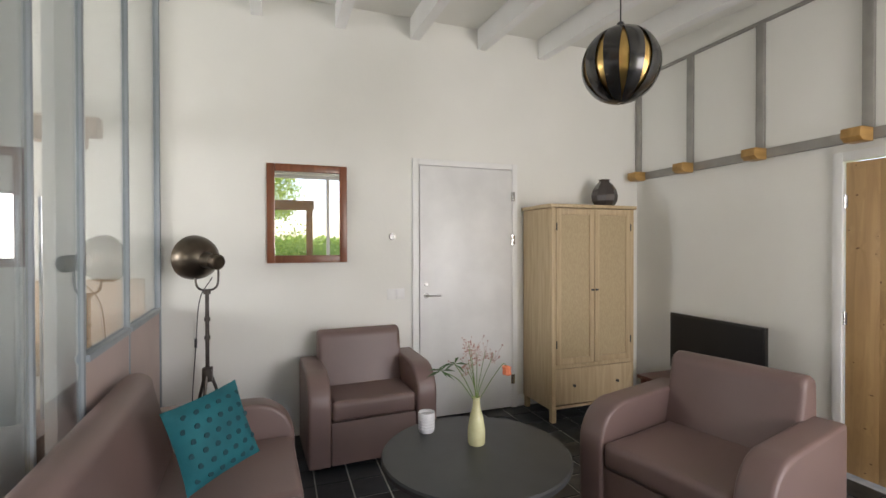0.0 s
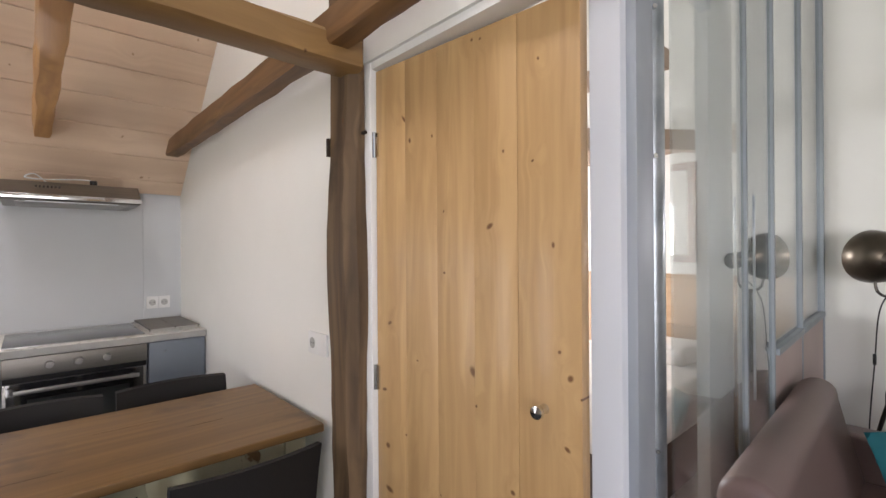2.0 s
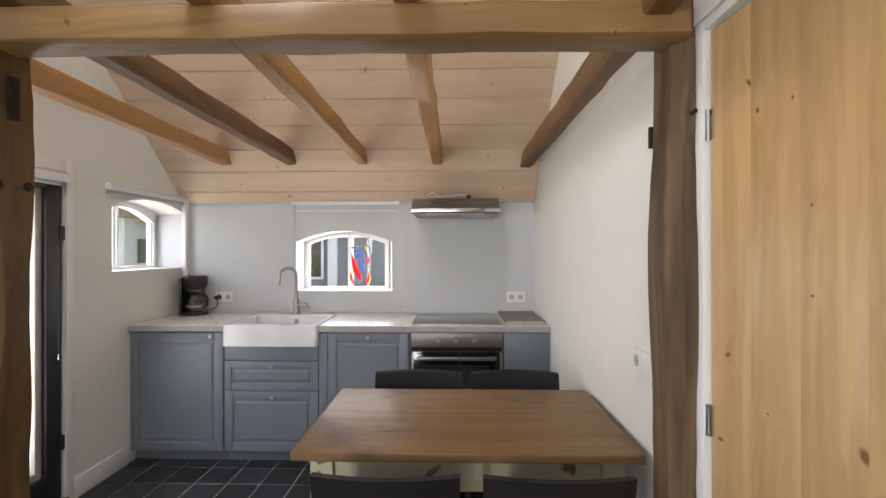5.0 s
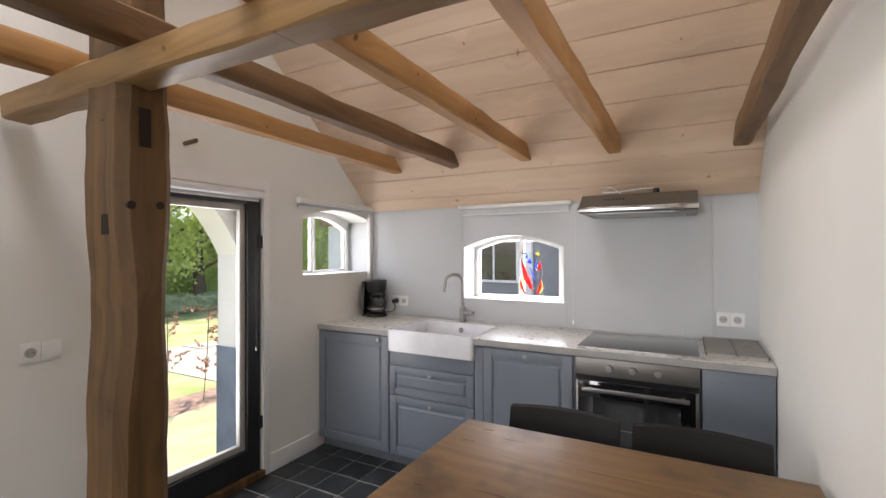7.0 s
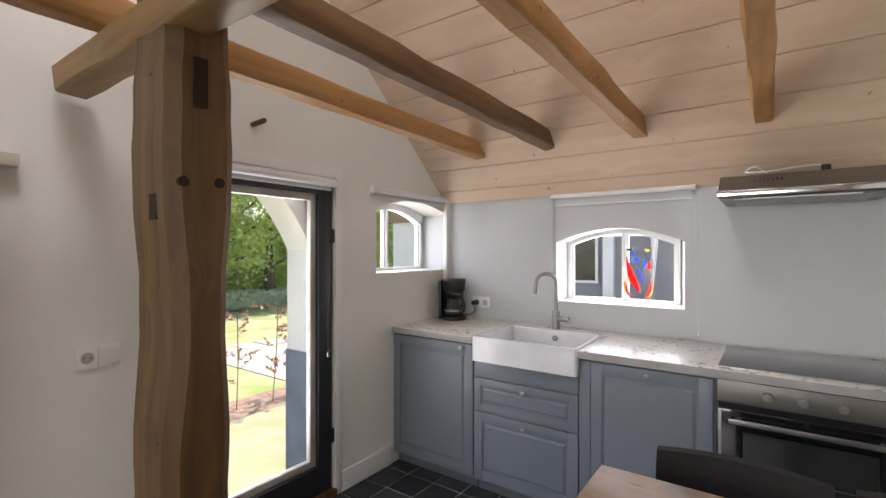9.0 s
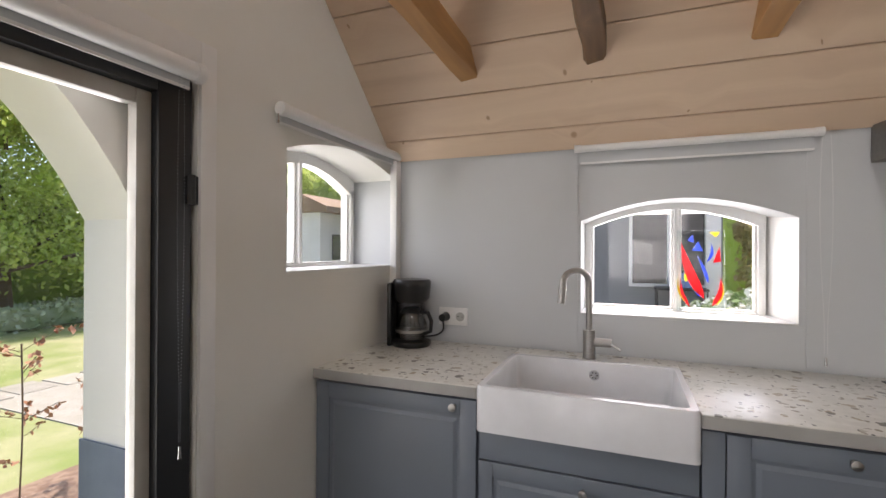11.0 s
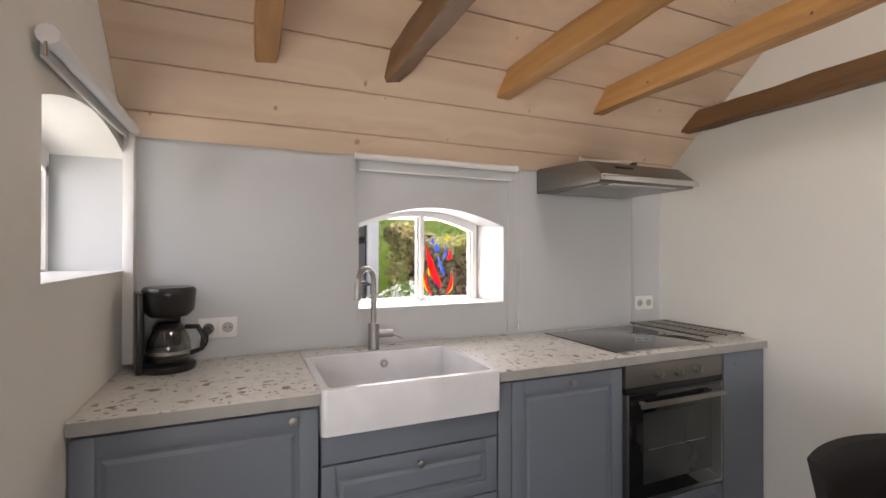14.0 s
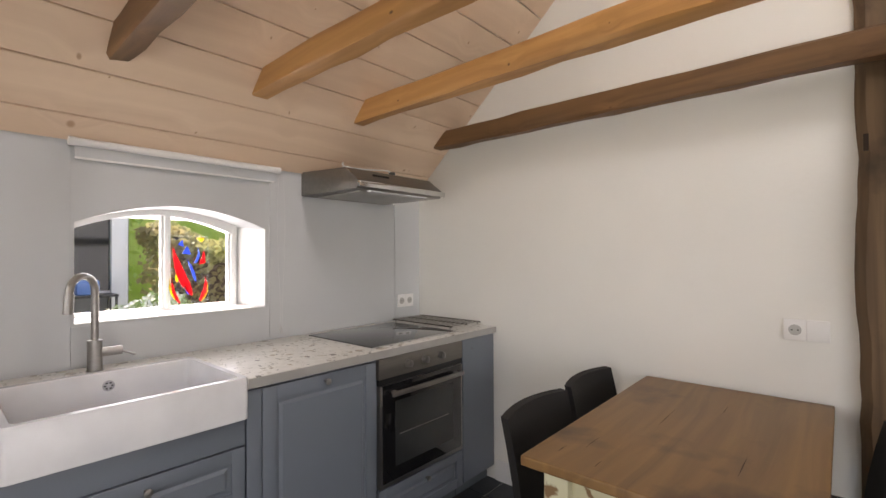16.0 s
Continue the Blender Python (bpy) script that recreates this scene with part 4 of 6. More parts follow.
bmesh.ops.recalc_face_normals(bm, faces=bm.faces)
part("basin", bm, CERAMIC, t)
dk = part("overflow", cy((sx0 + 0.0345, -0.295, 0.868), (sx0 + 0.040, -0.295, 0.868), 0.019, seg=24), CHROME, t, "round chrome overflow grille")
for a in range(6):
    aa = math.pi / 3 * a
    part("slot", bx(sx0 + 0.0401, sx0 + 0.0412, -0.295 + 0.011 * math.cos(aa) - 0.003, -0.295 + 0.011 * math.cos(aa) + 0.003, 0.868 + 0.011 * math.sin(aa) - 0.002, 0.868 + 0.011 * math.sin(aa) + 0.002), BLACKP, dk)
part("drain", cy((-3.70, -0.30, 0.7725), (-3.70, -0.30, 0.776), 0.045, seg=24), CHROME, t)

t = thing("kitchen_tap", "brushed steel tap with a high curved spout", "tap", at=(-3.985, -0.320, 0.910))
part("body", cy((0, 0, 0), (0, 0, 0.118), 0.0235, seg=24), STEEL, t)
part("base_ring", cy((0, 0, 0), (0, 0, 0.006), 0.027, seg=24), CHROME, t)
sp = [(0, 0, 0.11), (0, 0, 0.295)] + [((1 - math.cos(a)) * 0.050, -(1 - math.cos(a)) * 0.046, 0.295 + 0.062 * math.sin(a) ** 0.8) for a in [math.pi * k / 12 for k in range(1, 12)]] + [(0.100, -0.092, 0.295), (0.106, -0.097, 0.232)]
part("spout", tube(sp, 0.0125, 14), STEEL, t)
part("spray_head", cy((0.106, -0.097, 0.230), (0.100, -0.092, 0.298), 0.0150, seg=16), STEEL, t)
lv = part("lever_hub", cy((0, 0.018, 0.07), (0, 0.085, 0.07), 0.0175, seg=20), STEEL, t)
part("lever", tube([(0.006, 0.075, 0.07), (0.03, 0.105, 0.058), (0.045, 0.118, 0.052)], 0.004), STEEL, lv)

# hob and wire rack
t = thing("hob", "black glass induction hob with a steel rim", "hob")
part("glass", bx(-4.03, -3.512, 0.612, 1.208, 0.9105, 0.9155, bev=0.0015), BLACKG, t)
part("rim", bx(-3.5118, -3.507, 0.612, 1.208, 0.9105, 0.9150), CHROME, t)
t = thing("cooling_rack", "grey wire rack lying on the worktop beside the hob", "rack", at=(0, 0, 0))
for i in range(15):
    x = -4.04 + i * 0.0337
    part("wire", cy((x, 1.235, 0.930), (x, 1.500, 0.930), 0.0024, seg=6), STEEL, t)
for y in (1.235, 1.37, 1.500):
    part("cross_bar", cy((-4.05, y, 0.927), (-3.56, y, 0.927), 0.0035, seg=8), IRON, t)
for x, y in ((-4.03, 1.24), (-3.58, 1.24), (-4.03, 1.50), (-3.58, 1.50)):
    part("foot", cy((x, y, 0.911), (x, y, 0.926), 0.004, seg=8), STEEL, t)

# extractor hood
t = thing("extractor_hood", "steel under-mounted extractor hood with a wire on top", "extractor hood")
part("shell", prism([(KX + 0.006, 1.655), (-3.62, 1.655), (-3.60, 1.672), (-3.60, 1.690), (-3.70, 1.765), (KX + 0.006, 1.785)], "y", 0.605, 1.205, bev=0.004), TAUPE, t)
part("visor", bx(-3.60, -3.585, 0.600, 1.21, 1.662, 1.688, bev=0.003), CHROME, t)
part("filter", bx(-4.02, -3.66, 0.66, 1.15, 1.649, 1.6545, bev=0.001), STEEL, t)
part("lamp_strip", bx(-3.655, -3.625, 0.70, 1.10, 1.649, 1.6545), CERAMIC, t, "white lamp cover")
for i in range(7):
    part("vent_slot", bx(-3.665, -3.650, 0.74 + i * 0.016, 0.748 + i * 0.016, 1.728, 1.7395), BLACKP, t)
part("wire", tube(smooth_curve([(-3.98, 0.80, 1.79), (-3.90, 0.74, 1.83), (-3.84, 0.70, 1.80), (-3.80, 0.78, 1.79), (-3.78, 0.95, 1.80), (-3.85, 1.02, 1.80)], 8), 0.004), PAINT, t, "loose white cable")
part("cable_gland", cy((-3.80, 1.0, 1.772), (-3.80, 1.0, 1.80), 0.018, seg=14), BLACKP, t)

# coffee maker
t = thing("coffee_maker", "black filter coffee maker with a glass jug", "coffee maker", at=(-3.955, -1.092, 0.911), rz=14)
part("base", lathe([(0.001, 0), (0.085, 0), (0.09, 0.008), (0.088, 0.022), (0.072, 0.028), (0.001, 0.028)], 32), BLACKP, t)
part("column", bx(-0.09, -0.045, -0.085, 0.045, 0, 0.285, bev=0.012), BLACKP, t)
part("column_side", bx(-0.09, 0.05, -0.105, -0.082, 0, 0.285, bev=0.01), BLACKP, t)
part("filter_holder", lathe([(0.001, 0.195), (0.062, 0.195), (0.082, 0.215), (0.088, 0.275), (0.088, 0.290), (0.080, 0.300), (0.001, 0.303)], 32), BLACKP, t)
jg = part("jug", lathe([(0.05, 0.032), (0.066, 0.036), (0.073, 0.065), (0.070, 0.10), (0.052, 0.145), (0.048, 0.15)], 32), glass_mat("jug_glass", tint=(0.62, 0.64, 0.62), reflect=0.2), t, "clear glass coffee jug")
part("jug_band", lathe([(0.0725, 0.062), (0.0735, 0.062), (0.0735, 0.074), (0.0725, 0.074)], 32), STEEL, jg)
part("jug_lid", lathe([(0.001, 0.176), (0.035, 0.172), (0.052, 0.152), (0.052, 0.146), (0.001, 0.146)], 28), BLACKP, jg)
part("jug_handle", tube([(0.03, 0.05, 0.155), (0.055, 0.085, 0.155), (0.066, 0.102, 0.12), (0.062, 0.098, 0.075), (0.045, 0.065, 0.06)], 0.009, 10), BLACKP, jg)
part("power_cord", tube(smooth_curve([(-0.085, 0.02, 0.02), (-0.10, 0.10, 0.03), (-0.08, 0.135, 0.06), (-0.055, 0.138, 0.105)], 6), 0.004), BLACKP, t)
part("plug", cy((-0.045, 0.134, 0.120), (-0.090, 0.147, 0.120), 0.017, 0.021, seg=16), BLACKP, t)

# stained glass panel standing in the kitchen window
t = thing("stained_glass_panel", "clear glass panel with red, blue and yellow shapes in the window", "glass ornament", at=(-4.285, 0.066, 1.082))
part("clear_pane", bx(-0.003, 0.003, -0.045, 0.135, 0.007, 0.352, bev=0.001), glass_mat("panel_glass", tint=(0.93, 0.96, 0.95), reflect=0.05), t)


def tinted(name, rgb):
    m = bpy.data.materials.new(name)
    m.use_nodes = True
    b = m.node_tree.nodes["Principled BSDF"]
    b.inputs["Base Color"].default_value = (*rgb, 1)
    b.inputs["Roughness"].default_value = 0.15
    b.inputs["Transmission Weight"].default_value = 0.55
    return m


REDG, BLUEG, YELG, DARKG = tinted("red_glass", (0.85, 0.01, 0.015)), tinted("blue_glass", (0.03, 0.08, 0.7)), tinted("yellow_glass", (0.95, 0.65, 0.02)), tinted("dark_glass", (0.03, 0.03, 0.04))


def shard(y, z, length, width, lean, bend, mat, name):
    """A pointed, bowed leaf of coloured glass."""
    n = 8
    L, R = [], []
    for k in range(n + 1):
        s = k / n
        w = width / 2 * math.sin(math.pi * s ** 0.7)
        u, v = bend * math.sin(math.pi * s), (s - 0.5) * length
        for side, dst in ((-1, L), (1, R)):
            a, b = u + side * w, v
            c, sn = math.cos(radians(lean)), math.sin(radians(lean))
            dst.append((y + a * c - b * sn, z + a * sn + b * c))
    lift = {"red_shard": 0.0092, "blue_shard": 0.0064}.get(name, 0.0036)
    part(name, prism(L + R[-2:0:-1], "x", lift, lift + 0.0025), mat, t, smooth=False)


def wedge(y, z, pts, mat, name):
    """A cut triangle of coloured glass."""
    part(name, prism([(y + a, z + b) for a, b in pts], "x", 0.0035, 0.0060), mat, t, smooth=False)


shard(0.015, 0.182, 0.256, 0.040, 20, -0.012, REDG, "red_shard")
shard(0.055, 0.185, 0.125, 0.013, 20, 0.004, BLUEG, "blue_shard")
shard(0.032, 0.097, 0.060, 0.016, 24, 0.0, BLUEG, "blue_shard")
shard(0.076, 0.258, 0.085, 0.012, -10, 0.012, BLUEG, "blue_shard")
shard(-0.012, 0.088, 0.135, 0.014, 16, -0.012, REDG, "red_shard")
shard(-0.022, 0.096, 0.120, 0.010, 16, -0.014, YELG, "yellow_shard")
shard(0.104, 0.092, 0.125, 0.020, -14, 0.014, REDG, "red_shard")
shard(0.114, 0.082, 0.105, 0.008, -14, 0.014, YELG, "yellow_shard")
shard(-0.006, 0.165, 0.070, 0.018, -6, 0.0, YELG, "yellow_shard")
wedge(0.036, 0.282, [(-0.022, -0.016), (0.020, -0.020), (0.0, 0.024)], BLUEG, "blue_wedge")
wedge(0.010, 0.318, [(-0.014, -0.008), (0.012, -0.020), (0.006, 0.016)], BLUEG, "blue_wedge")
wedge(0.108, 0.248, [(-0.016, -0.034), (0.014, -0.028), (0.008, 0.036)], REDG, "red_wedge")
wedge(0.098, 0.336, [(-0.020, 0.008), (0.020, 0.008), (0.004, -0.014)], YELG, "yellow_wedge")
wedge(-0.009, 0.340, [(-0.022, 0.006), (0.022, 0.006), (0.0, -0.010)], DARKG, "dark_wedge")
part("foot", bx(-0.012, 0.012, -0.02, 0.11, 0, 0.006, bev=0.001), PAINT, t)

# peg in the south wall
solid("wall_peg", cy((0, 0, 0), (0, 0.10, 0.005), 0.012, seg=10), POST, "short dark wooden peg in the plaster wall", "peg", at=(-2.445, SY, 2.03))

# ---- dining table and chairs ----
TX0, TX1, TY0, TY1 = -2.590, -1.920, 0.377, 1.492
t = thing("dining_table", "old farmhouse table with worn brown top and cream legs", "dining table")
bm = bmesh.new()
top = part("tabletop", bx(TX0, TX1, TY0, TY1, 0.738, 0.767, bev=0.005, seg=3), TABLETOP, t, "worn brown wooden top with cracks")
WORN = material("dark_crack", (0.07, 0.038, 0.018), rough=0.8)
for cx, cy0, ln, w in ((-2.10, 0.62, 0.17, 0.0035), (-2.36, 0.86, 0.20, 0.0025), (-2.22, 1.12, 0.12, 0.0022), (-2.47, 0.55, 0.10, 0.003), (-2.52, 0.47, 0.05, 0.004), (-2.05, 0.45, 0.045, 0.004), (-2.40, 0.44, 0.05, 0.003)):
    part("crack", prism([(cx, cy0), (cx + w * 0.5, cy0 + ln * 0.4), (cx + w * 0.3, cy0 + ln), (cx - w * 0.4, cy0 + ln * 0.5)], "z", 0.7665, 0.7674), WORN, top)
for y0, y1, x0, x1 in ((TY0 + 0.075, TY0 + 0.095, TX0 + 0.09, TX1 - 0.09), (TY1 - 0.095, TY1 - 0.075, TX0 + 0.09, TX1 - 0.09)):
    part("apron", bx(x0, x1, y0, y1, 0.615, 0.7375, bev=0.003), CREAMLEG, t)
for x0, x1 in ((TX0 + 0.065, TX0 + 0.085), (TX1 - 0.085, TX1 - 0.065)):
    part("apron", bx(x0, x1, TY0 + 0.09, TY1 - 0.09, 0.615, 0.7375, bev=0.003), CREAMLEG, t)
part("drawer_stop", prism([(0.955, 0.7375), (0.995, 0.7375), (0.985, 0.66), (0.965, 0.66)], "x", TX1 - 0.062, TX1 - 0.045), CREAMLEG, t)
legp = [(0.030, 0), (0.034, 0.05), (0.024, 0.08), (0.026, 0.12), (0.036, 0.20), (0.040, 0.32), (0.036, 0.44), (0.028, 0.47), (0.038, 0.49), (0.038, 0.51), (0.028, 0.525), (0.036, 0.55), (0.036, 0.57)]
for x in (TX0 + 0.085, TX1 - 0.085):
    for y in (TY0 + 0.085, TY1 - 0.085):
        lg = part("leg", lathe(legp, 20, x, y), CREAMLEG, t)
        part("leg_block", bx(x - 0.037, x + 0.037, y - 0.037, y + 0.037, 0.57, 0.7375, bev=0.004), CREAMLEG, lg)


def dining_chair(at, rz):
    """Faces -y before rz: the back stands at +y."""
    t = thing("dining_chair", "dark brown leather dining chair with a bowed back", "chair", at=at, rz=rz, group="chairs round the dining table")
    part("seat", bx(-0.215, 0.215, -0.24, 0.18, 0.42, 0.475, bev=0.018, seg=3), DARKCH, t)
    rows = []
    for k in range(9):
        u = -1 + 2 * k / 8
        x = u * 0.212
        row = []
        for s, dpt in ((0, 0), (1, 0.028)):
            for z in ([0.40, 0.5, 0.6, 0.7, 0.775, 0.800 + 0.004 * (1 - u * u)] if s == 0 else [0.803 + 0.004 * (1 - u * u), 0.775, 0.7, 0.6, 0.5, 0.40]):
                row.append((x, 0.165 + dpt + 0.035 * (1 - u * u) + 0.075 * ((z - 0.4) / 0.45) ** 1.6, z))
        rows.append(row)
    bm = bmesh.new()
    vs = ring(bm, rows, close=True)
    bm.faces.new(vs[0])
    bm.faces.new(vs[-1])
    bmesh.ops.recalc_face_normals(bm, faces=bm.faces)
    part("backrest", bm, DARKCH, t)
    for x in (-0.195, 0.195):
        for y in (-0.215, 0.175):
            part("leg", bx(x - 0.02, x + 0.02, y - 0.02, y + 0.02, 0, 0.425, bev=0.004), DARKCH, t)
    return t


ch = dining_chair((-2.490, 0.722, 0), 90)
copy_thing(ch, pose(-2.495, 1.190, 0, 0, 0, 90))
for y in (0.70, 1.19):
    c2 = copy_thing(ch, pose(-2.02, y, 0, 0, 0, -90))
    for o in c2.children:
        if o.name.startswith("backrest"):
            o.scale = (1, 1, 0.96)

# ---- glass partition ----
gp = thing("glass_partition", "grey steel framed glass partition before the bedroom", "partition", at=(-0.838, 1.82, 0), rz=2.5)
part("steel_column", bx(-0.085, -0.010, -0.205, -0.118, 0, 3.24, bev=0.003), material("blue_grey_column", (0.42, 0.45, 0.49), rough=0.45, metal=0.3, scale=7, stretch=(1, 1, 0.3), color2=(0.34, 0.37, 0.41)), gp, "flat grey-blue steel box column")
part("round_edge", cy((-0.040, -0.082, 0), (-0.040, -0.082, 3.24), 0.038, seg=24), GALV, gp, "shiny rounded galvanised edge")
for z in (0.35, 0.95, 1.58, 1.90, 2.5):
    part("screw", cy((-0.012, -0.112, z), (-0.005, -0.118, z), 0.005, seg=10), CHROME, gp)
LEN = 2.49
for y0, y1, z0, w in ((0.59, 0.61, 0.0, 0.022), (1.010, 1.035, 0.0, 0.024), (1.665, 1.690, 0.0, 0.030), (LEN - 0.03, LEN, 0.0, 0.04)):
    part("mullion", bx(-w / 2, w / 2, y0, y1, z0, 3.20, bev=0.003), GALVP, gp)
for y0, y1 in ((1.035, 1.665), (1.69, LEN - 0.03)):
    part("rail", bx(-0.025, 0.025, y0, y1, 0.965, 0.992, bev=0.003), GALVP, gp)
    part("rail", bx(-0.02, 0.02, y0, y1, 0.0, 0.03, bev=0.003), GALVP, gp)
    part("rail", bx(-0.02, 0.02, y0, y1, 3.10, 3.13, bev=0.003), GALVP, gp)
    part("lower_panel", bx(-0.012, 0.012, y0, y1, 0.03, 0.965), PINKP, gp, "pale pinkish panel under the glass")
    part("pane", bx(-0.003, 0.003, y0, y1, 0.992, 3.10), GLASSR, gp)
part("rail", bx(-0.03, 0.03, 0.0, LEN, 3.18, 3.22), GALVP, gp)
for y0, y1 in ((-0.044, 0.589), (0.611, 1.009)):
    part("rail", bx(-0.02, 0.02, y0, y1, 0.0, 0.03, bev=0.003), GALVP, gp)
    part("pane", bx(-0.003, 0.003, y0, y1, 0.03, 3.18), GLASSR, gp)
part("pull_bar", bx(0.026, 0.032, 0.592, 0.600, 0.9, 1.55), GALV, gp)
STRIPM = material("pale_grey_board", (0.52, 0.55, 0.56), rough=0.35, scale=3, color2=(0.47, 0.50, 0.52))
part("white_post", bx(-0.115, -0.075, 0.51, 0.80, 0, 3.18, bev=0.004), STRIPM, gp, "pale grey board behind the glass")
part("white_post", bx(-0.115, -0.075, 1.03, 1.36, 0, 3.18, bev=0.004), STRIPM, gp, "pale grey board behind the glass")

# ---- bedroom behind the glass ----
t = thing("bed", "made bed with white linen against the wooden headboard", "bed", at=(0, 0, 0))
part("base", bx(-3.2, -1.42, 2.78, 4.24, 0.05, 0.36, bev=0.02), material("brown_bed_base", (0.10, 0.07, 0.055), rough=0.6), t)
bm = bx(-3.22, -1.38, 2.74, 4.24, 0.36, 0.62, bev=0.07, seg=4)
part("duvet", bm, LINEN, t)
part("headboard", bx(-3.2, -1.42, 4.25, 4.285, 0.0, 0.82, bev=0.015), HEADB, t)
part("pillow", bx(-2.2, -1.55, 3.80, 4.2, 0.60, 0.74, bev=0.06, seg=4), LINEN, t)
structure("bedroom_wainscot", bx(-3.6, -1.02, LNY - 0.02, LNY - 0.001, 0.0, 1.16), HEADB)
structure("wainscot_cap", bx(-3.6, -1.02, LNY - 0.035, LNY - 0.001, 1.161, 1.19, bev=0.004), HEADB)
rough_beam("bedroom_beam", (-2.9, 2.2, 2.10), (-1.25, 4.0, 2.03), 0.10, 0.12, material("pale_beam", (0.42, 0.31, 0.23), rough=0.6), "pale wooden beam across the bedroom", seed=21)
rough_beam("bedroom_beam", (-3.3, 4.1, 2.12), (-1.20, 4.1, 2.12), 0.10, 0.12, bpy.data.materials["pale_beam"], "pale wooden beam along the bedroom wall", seed=22)
rough_beam("bedroom_beam", (-2.2, 3.3, 2.42), (-1.45, 3.3, 2.42), 0.09, 0.11, bpy.data.materials["pale_beam"], "short pale beam end in the bedroom", seed=23)
solid("steel_brace", bx(-0.02, 0.02, -0.9, 0.9, -0.02, 0.02), GALVP, "slanting grey steel brace in the bedroom", "brace", at=(-1.9, 3.6, 2.75)).rotation_euler = (radians(-28), 0, radians(40))

# ---- east wall steelwork ----
WARMS = material("dull_steel", (0.36, 0.35, 0.32), rough=0.5, metal=0.4, scale=6, color2=(0.29, 0.28, 0.26))
t = thing("wall_steelwork", "grey steel rail with uprights on the east wall", "steel frame")
part("rail", bx(EX - 0.035, EX - 0.001, 1.2, LNY - 0.01, 2.02, 2.085, bev=0.003), WARMS, t)
part("top_channel", bx(EX - 0.03, EX - 0.001, 1.2, LNY - 0.01, 2.985, 3.005, bev=0.002), WARMS, t)
for y in (4.275, 3.690, 3.095, 2.455, 1.85):
    part("upright", bx(EX - 0.028, EX - 0.001, y - 0.028, y + 0.028, 2.087, 2.984, bev=0.002), WARMS, t)
HONEY = wood("honey_block", (0.46, 0.27, 0.09), (0.33, 0.18, 0.05), "x", rough=0.45, knots=False)
blk = None
for y in (4.215, 3.69, 3.085, 2.47, 1.85):
    m = pose(EX - 0.036, y, 2.045)
    if blk is None:
        blk = solid("beam_end", prism([(0, -0.040), (-0.09, -0.040), (-0.125, -0.015), (-0.12, 0.036), (-0.105, 0.040), (0, 0.040)], "y", -0.05, 0.05, bev=0.004), HONEY,
                    "honey-coloured wooden block on the steel rail", "beam end", at=m.translation, group="wooden blocks on the steel rail")
    else:
        copy_thing(blk, m)

# ---- living room furniture ----


def sweep_arm(x0, x1, yb, yf, h, r):
    """A rounded arm block: side outline in y and z, from x0 to x1."""
    pts = [(yb, 0.03), (yf, 0.03), (yf - 0.005, h - r)]
    for k in range(1, 9):
        a = math.pi / 2 * k / 8
        pts.append((yf - 0.005 + r * (1 - math.cos(a)) * 0.95, h - r + r * math.sin(a)))
    pts.append((yb, h + 0.01))
    return prism(pts, "x", x0, x1, bev=0.022, seg=3)


def lounge(name, label, cat, at, rz, width, depth, group="", seats=1, aw=0.14, bh=0.80):
    """Upholstered seat: faces -y before rz; front at y = -depth / 2."""
    t = thing(name, label, cat, at=at, rz=rz, group=group)
    w, d = width / 2, depth / 2
    for s, nm in ((-1, "arm"), (1, "arm")):
        x0, x1 = (-w, -w + aw) if s < 0 else (w - aw, w)
        part(nm, sweep_arm(x0, x1, d - 0.04, -d, 0.60, 0.20), LEATHER, t)
    part("seat_base", bx(-w + aw + 0.002, w - aw - 0.002, -d + 0.015, d - 0.12, 0.03, 0.30, bev=0.01), LEATHER, t)
    sw = (width - 2 * aw) / seats
    for i in range(seats):
        x0 = -w + aw + i * sw
        part("seat_cushion", bx(x0 + 0.003, x0 + sw - 0.003, -d + 0.005, d - 0.20, 0.302, 0.43, bev=0.035, seg=4), LEATHER, t)
    poly = [(d - 0.24, 0.40), (d - 0.155, bh - 0.07)]
    for k in range(0, 9):
        a = math.pi - math.pi * k / 8
        poly.append((d - 0.085 + 0.07 * math.cos(a), bh - 0.06 + 0.06 * math.sin(a)))
    poly += [(d, 0.40), (d, 0.03), (d - 0.12, 0.03)]
    part("backrest", prism(poly, "x", -w + aw * 0.85, w - aw * 0.85, bev=0.03, seg=3), LEATHER, t)
    for x in (-w + 0.06, w - 0.06):
        for y in (-d + 0.08, d - 0.08):
            part("foot", cy((x, y, 0), (x, y, 0.032), 0.025, seg=12), BLACKP, t)
    return t


lounge("armchair", "mauve-brown leather armchair standing by the white wall", "armchair", (0.385, 3.965, 0), 3, 0.84, 0.60, "mauve-brown armchairs", bh=0.80)
lounge("armchair", "mauve-brown leather armchair with its back to the television", "armchair", (1.76, 2.42, 0), -77, 0.88, 0.78, "mauve-brown armchairs", bh=0.80)
lounge("sofa", "mauve-brown leather two-seat sofa before the glass partition", "sofa", (-0.475, 2.64, 0), 92.5, 1.50, 0.78, seats=2, bh=0.82)


